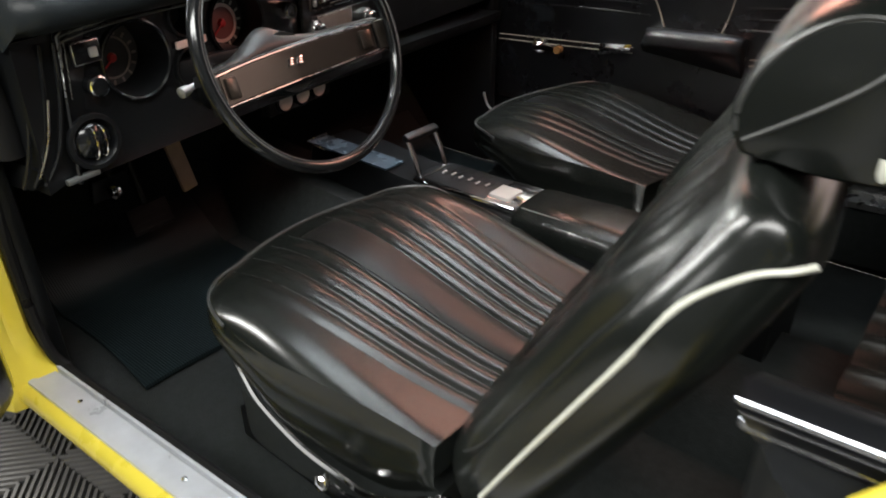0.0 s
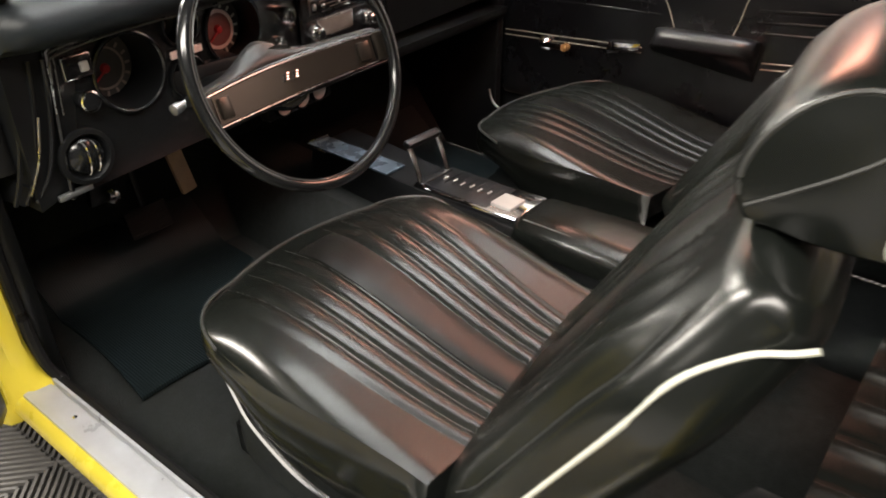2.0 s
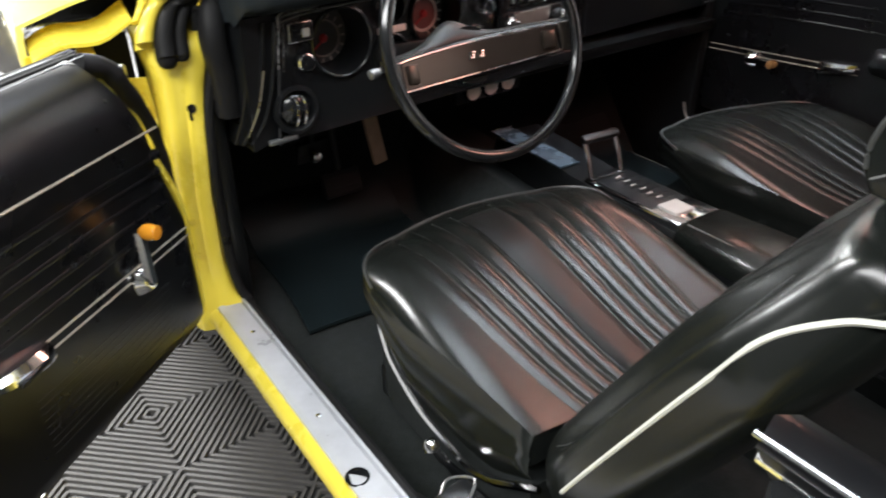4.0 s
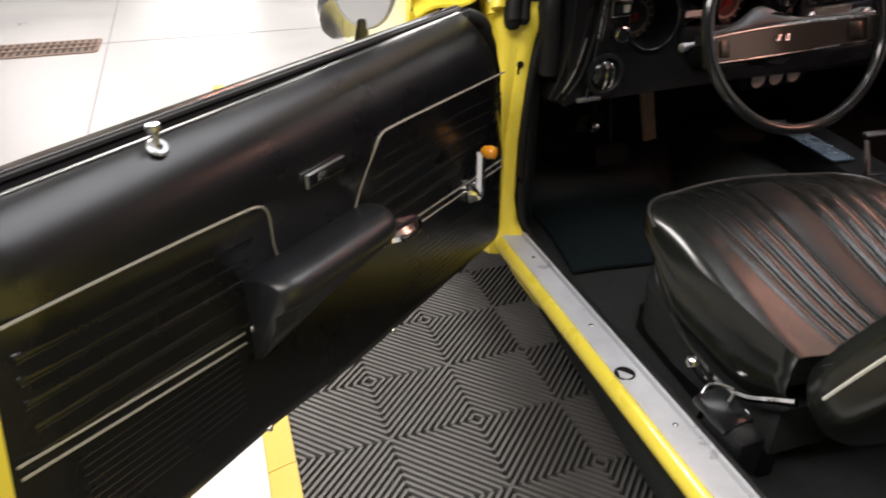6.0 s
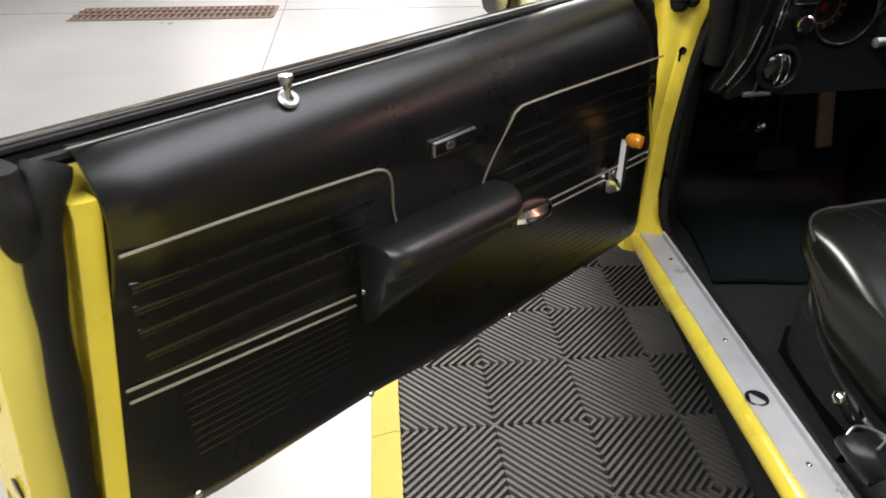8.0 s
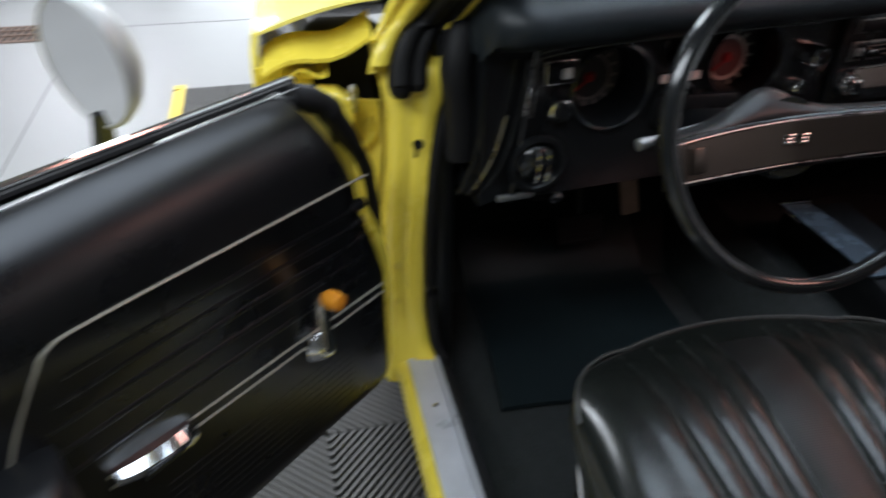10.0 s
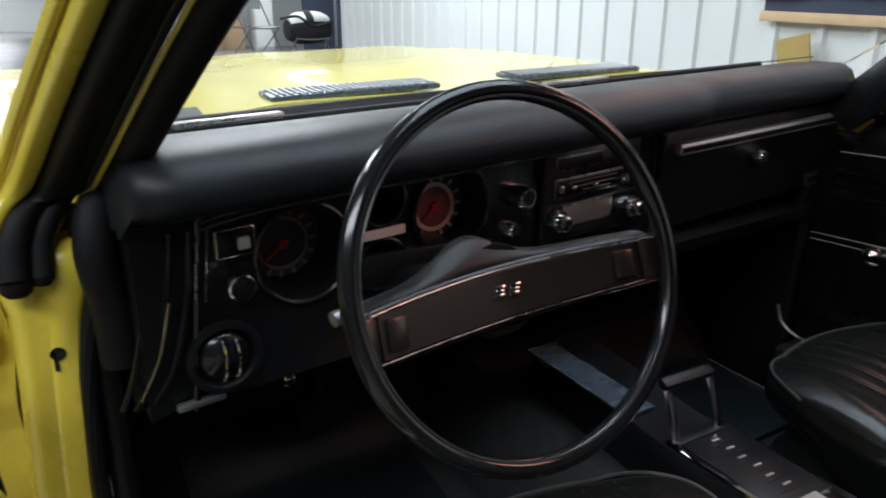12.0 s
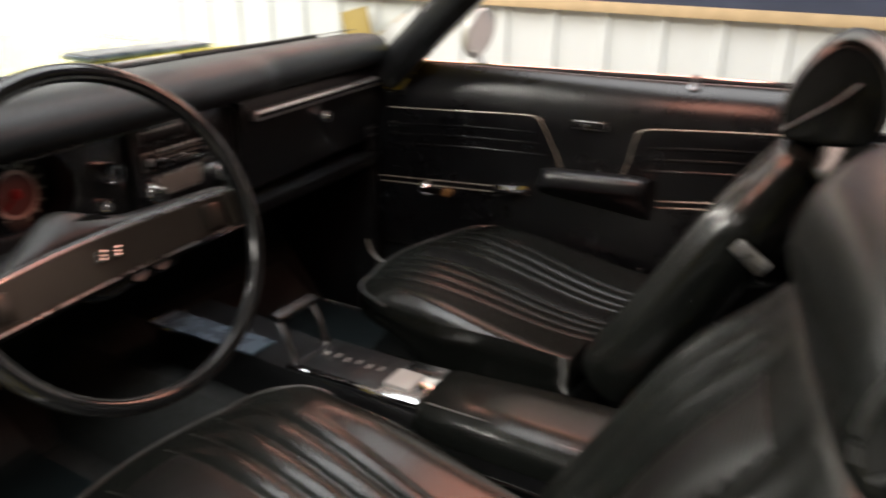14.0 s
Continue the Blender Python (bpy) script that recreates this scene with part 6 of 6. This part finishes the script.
part("stalk_knob", lathe([(0, 0), (0.006, 0.0), (0.008, 0.008), (0.008, 0.018), (0, 0.021)], whl(-0.142, -0.010, -0.114), whl(-0.145, -0.010, -0.114) - whl(-0.09, 0.0, -0.125), 16), STEEL, stalk, "grey stalk knob")
part("bracket", box(whl(0, 0.03, -0.30), (0.14, 0.06, 0.05), 0.006), PLASTIC, column)

# console --------------------------------------------------------------------------
con = thing("centre_console", (0.08, -0.4, 0.24), "black centre console with a chrome shifter plate", "console")
CX = 0.085


def con_sec(y, w, z, e=0.012):
    return [V(CX - w, y, 0.30), V(CX - w, y, z - 0.04), V(CX - w + 0.004, y, z - e), V(CX - w + e, y, z), V(CX + w - e, y, z), V(CX + w - 0.004, y, z - e), V(CX + w, y, z - 0.04), V(CX + w, y, 0.30)]


part("front_section", loft([con_sec(0.16, 0.062, 0.475), con_sec(0.13, 0.064, 0.498), con_sec(0.0, 0.068, 0.490), con_sec(-0.13, 0.07, 0.476), con_sec(-0.44, 0.075, 0.474)]), PLASTIC, con, "black console body", sharp=35)
# plate's blue stands in for windscreen light mirrored in the metal
tray = part("front_plate", slab(patch(lambda u, v: (lerp(-0.006, 0.054, u) + 0.026 * v, lerp(0.125, -0.10, v), lerp(0.5015, 0.4835, v)), 4, 10), 0.004, (0, 0, 1)), PLATEBLUE, con, "metal console plate with windscreen reflection put into its blue-grey")
part("plate_edge", tube([(-0.012, 0.06, 0.502), (-0.013, 0.128, 0.507), (0.056, 0.132, 0.507)], 0.003), CHROME, con, "bright plate edge")
gate = part("shifter_plate", box((0.088, -0.305, 0.481), (0.122, 0.262, 0.012), 0.004, Euler((radians(-1), 0, radians(1))).to_matrix()), CHROME, con, "chrome framed shifter plate")
part("plate_field", box((0.088, -0.275, 0.4868), (0.106, 0.175, 0.004), 0.001), PLASTIC, gate, "dark shifter indicator")
part("end_slot", box((0.124, -0.392, 0.4872), (0.026, 0.048, 0.004), 0.001), GLOSS, gate, "dark slot in the plate")
part("pale_cover", box((0.080, -0.385, 0.490), (0.054, 0.050, 0.008), 0.003), COVER, gate, "pale cover plate")
for k in range(6):
    part("selector_mark", box((0.088 + 0.004 * (k % 2), -0.215 - 0.023 * k, 0.4895), (0.015, 0.0036, 0.002), 0.0005), COVER, gate, "selector mark")
    part("selector_line", box((0.098, -0.226 - 0.023 * k, 0.4892), (0.06, 0.0014, 0.001), 0.0002), PLASTIC, gate)
sh = thing("gear_lever", (0.08, -0.18, 0.487), "chrome horseshoe gear lever with a black grip", "gear lever")
for x in (0.034, 0.122):
    part("leg", tube([(x, -0.190, 0.487), (x + 0.001, -0.173, 0.53), (x, -0.157, 0.566)], 0.0068, 8, squash=0.7), CHROME, sh)
part("grip", box((0.078, -0.156, 0.568), (0.104, 0.02, 0.017), 0.006, Euler((radians(25), 0, 0)).to_matrix()), PLASTIC, sh, "black grip")
part("slide", box((0.078, -0.19, 0.488), (0.10, 0.02, 0.006), 0.001), PLASTIC, sh)
LIDSEC = ((-1, -0.05), (-0.985, -0.032), (-0.94, -0.019), (-0.86, -0.010), (-0.72, -0.004), (-0.66, -0.0015), (-0.3, 0), (0.3, 0), (0.66, -0.0015), (0.72, -0.004), (0.86, -0.010), (0.94, -0.019), (0.985, -0.032), (1, -0.05))
part("lid", loft([[V(CX + k * w, y - 0.012 * (1 - k * k) * (y > -0.5) * -1, z + dz * e) for k, dz in LIDSEC] for y, w, z, e in ((-0.436, 0.066, 0.470, 0.4), (-0.444, 0.074, 0.488, 0.7), (-0.458, 0.081, 0.500, 1.0), (-0.60, 0.088, 0.506, 1.0), (-0.78, 0.092, 0.509, 1.0), (-0.95, 0.095, 0.512, 1.0))]), VINYL, con, "black vinyl console lid", sharp=60)
# pale tube draws the highlight along the lid's crease
part("lid_crease_highlight", tube([(CX - lerp(0.081, 0.095, k / 10) * 0.69, lerp(-0.458, -0.95, k / 10), lerp(0.4985, 0.5105, k / 10)) for k in range(11)], 0.0014, 6), GREYLINE, con)
part("lid_body", loft([[V(CX - w, y, 0.26), V(CX - w, y, z), V(CX + w, y, z), V(CX + w, y, 0.26)] for y, w, z in ((-0.435, 0.078, 0.452), (-0.60, 0.086, 0.458), (-0.95, 0.093, 0.464))]), PLASTIC, con, smooth=False)
for x in (-0.0035, 0.173):
    part("side_moulding", tube([(x + 0.003, -0.45, 0.425), (x - 0.0035 * (1 if x < 0 else -1), -0.62, 0.432), (x - 0.008 * (1 if x < 0 else -1), -0.93, 0.44)], 0.0032, 6), CHROME, con, "bright side moulding")

# pedals and mats -------------------------------------------------------------------
acc = thing("accelerator_pedal", (-0.248, 0.30, 0.41), "brown rubber accelerator pedal hanging in the footwell", "pedal")
part("pad", box((-0.248, 0.30, 0.490), (0.039, 0.014, 0.148), 0.004, Euler((radians(-6), radians(-9), radians(4))).to_matrix()), RUSTEDGE, acc)
part("arm", tube([(-0.248, 0.31, 0.53), (-0.24, 0.46, 0.60)], 0.006), PLASTIC, acc)
brk = thing("brake_pedal", (-0.33, 0.30, 0.40), "black rubber brake pedal in the footwell", "pedal")
part("pad", box((-0.345, 0.30, 0.385), (0.105, 0.016, 0.065), 0.006, Euler((radians(-20), 0, radians(4))).to_matrix()), RUBBER, brk)
for k in range(4):
    part("pad_rib", box((-0.345, 0.290 + 0.005 * k - 0.004, 0.365 + 0.0135 * k), (0.095, 0.005, 0.004), 0.001, Euler((radians(-20), 0, radians(4))).to_matrix()), RUBBER, brk)
part("arm", tube([(-0.345, 0.31, 0.40), (-0.34, 0.36, 0.55), (-0.335, 0.42, 0.66)], 0.008), PLASTIC, brk)


def floor_mat(name, x0, x1, y0, y1, label):
    t = thing(name, ((x0 + x1) / 2, (y0 + y1) / 2, 0.24), label, "floor mat", "car floor mats")
    def f(u, v):
        y = lerp(y0, y1, v)
        z = 0.247 + 0.9 * max(0.0, y - 0.29)
        return (lerp(x0, x1, u) + 0.015 * math.sin(3 * v), y, z + 0.003 * math.sin(9 * u + 5 * v))
    part("mat", slab(patch(f, 14, 20), 0.008, (0, 0, 1)), MATRUB, t)


floor_mat("driver_floor_mat", -0.60, -0.19, -0.07, 0.40, "ribbed blue-grey rubber floor mat in the driver's footwell")
floor_mat("passenger_floor_mat", 0.24, 0.64, -0.02, 0.40, "ribbed blue-grey rubber floor mat in the passenger footwell")
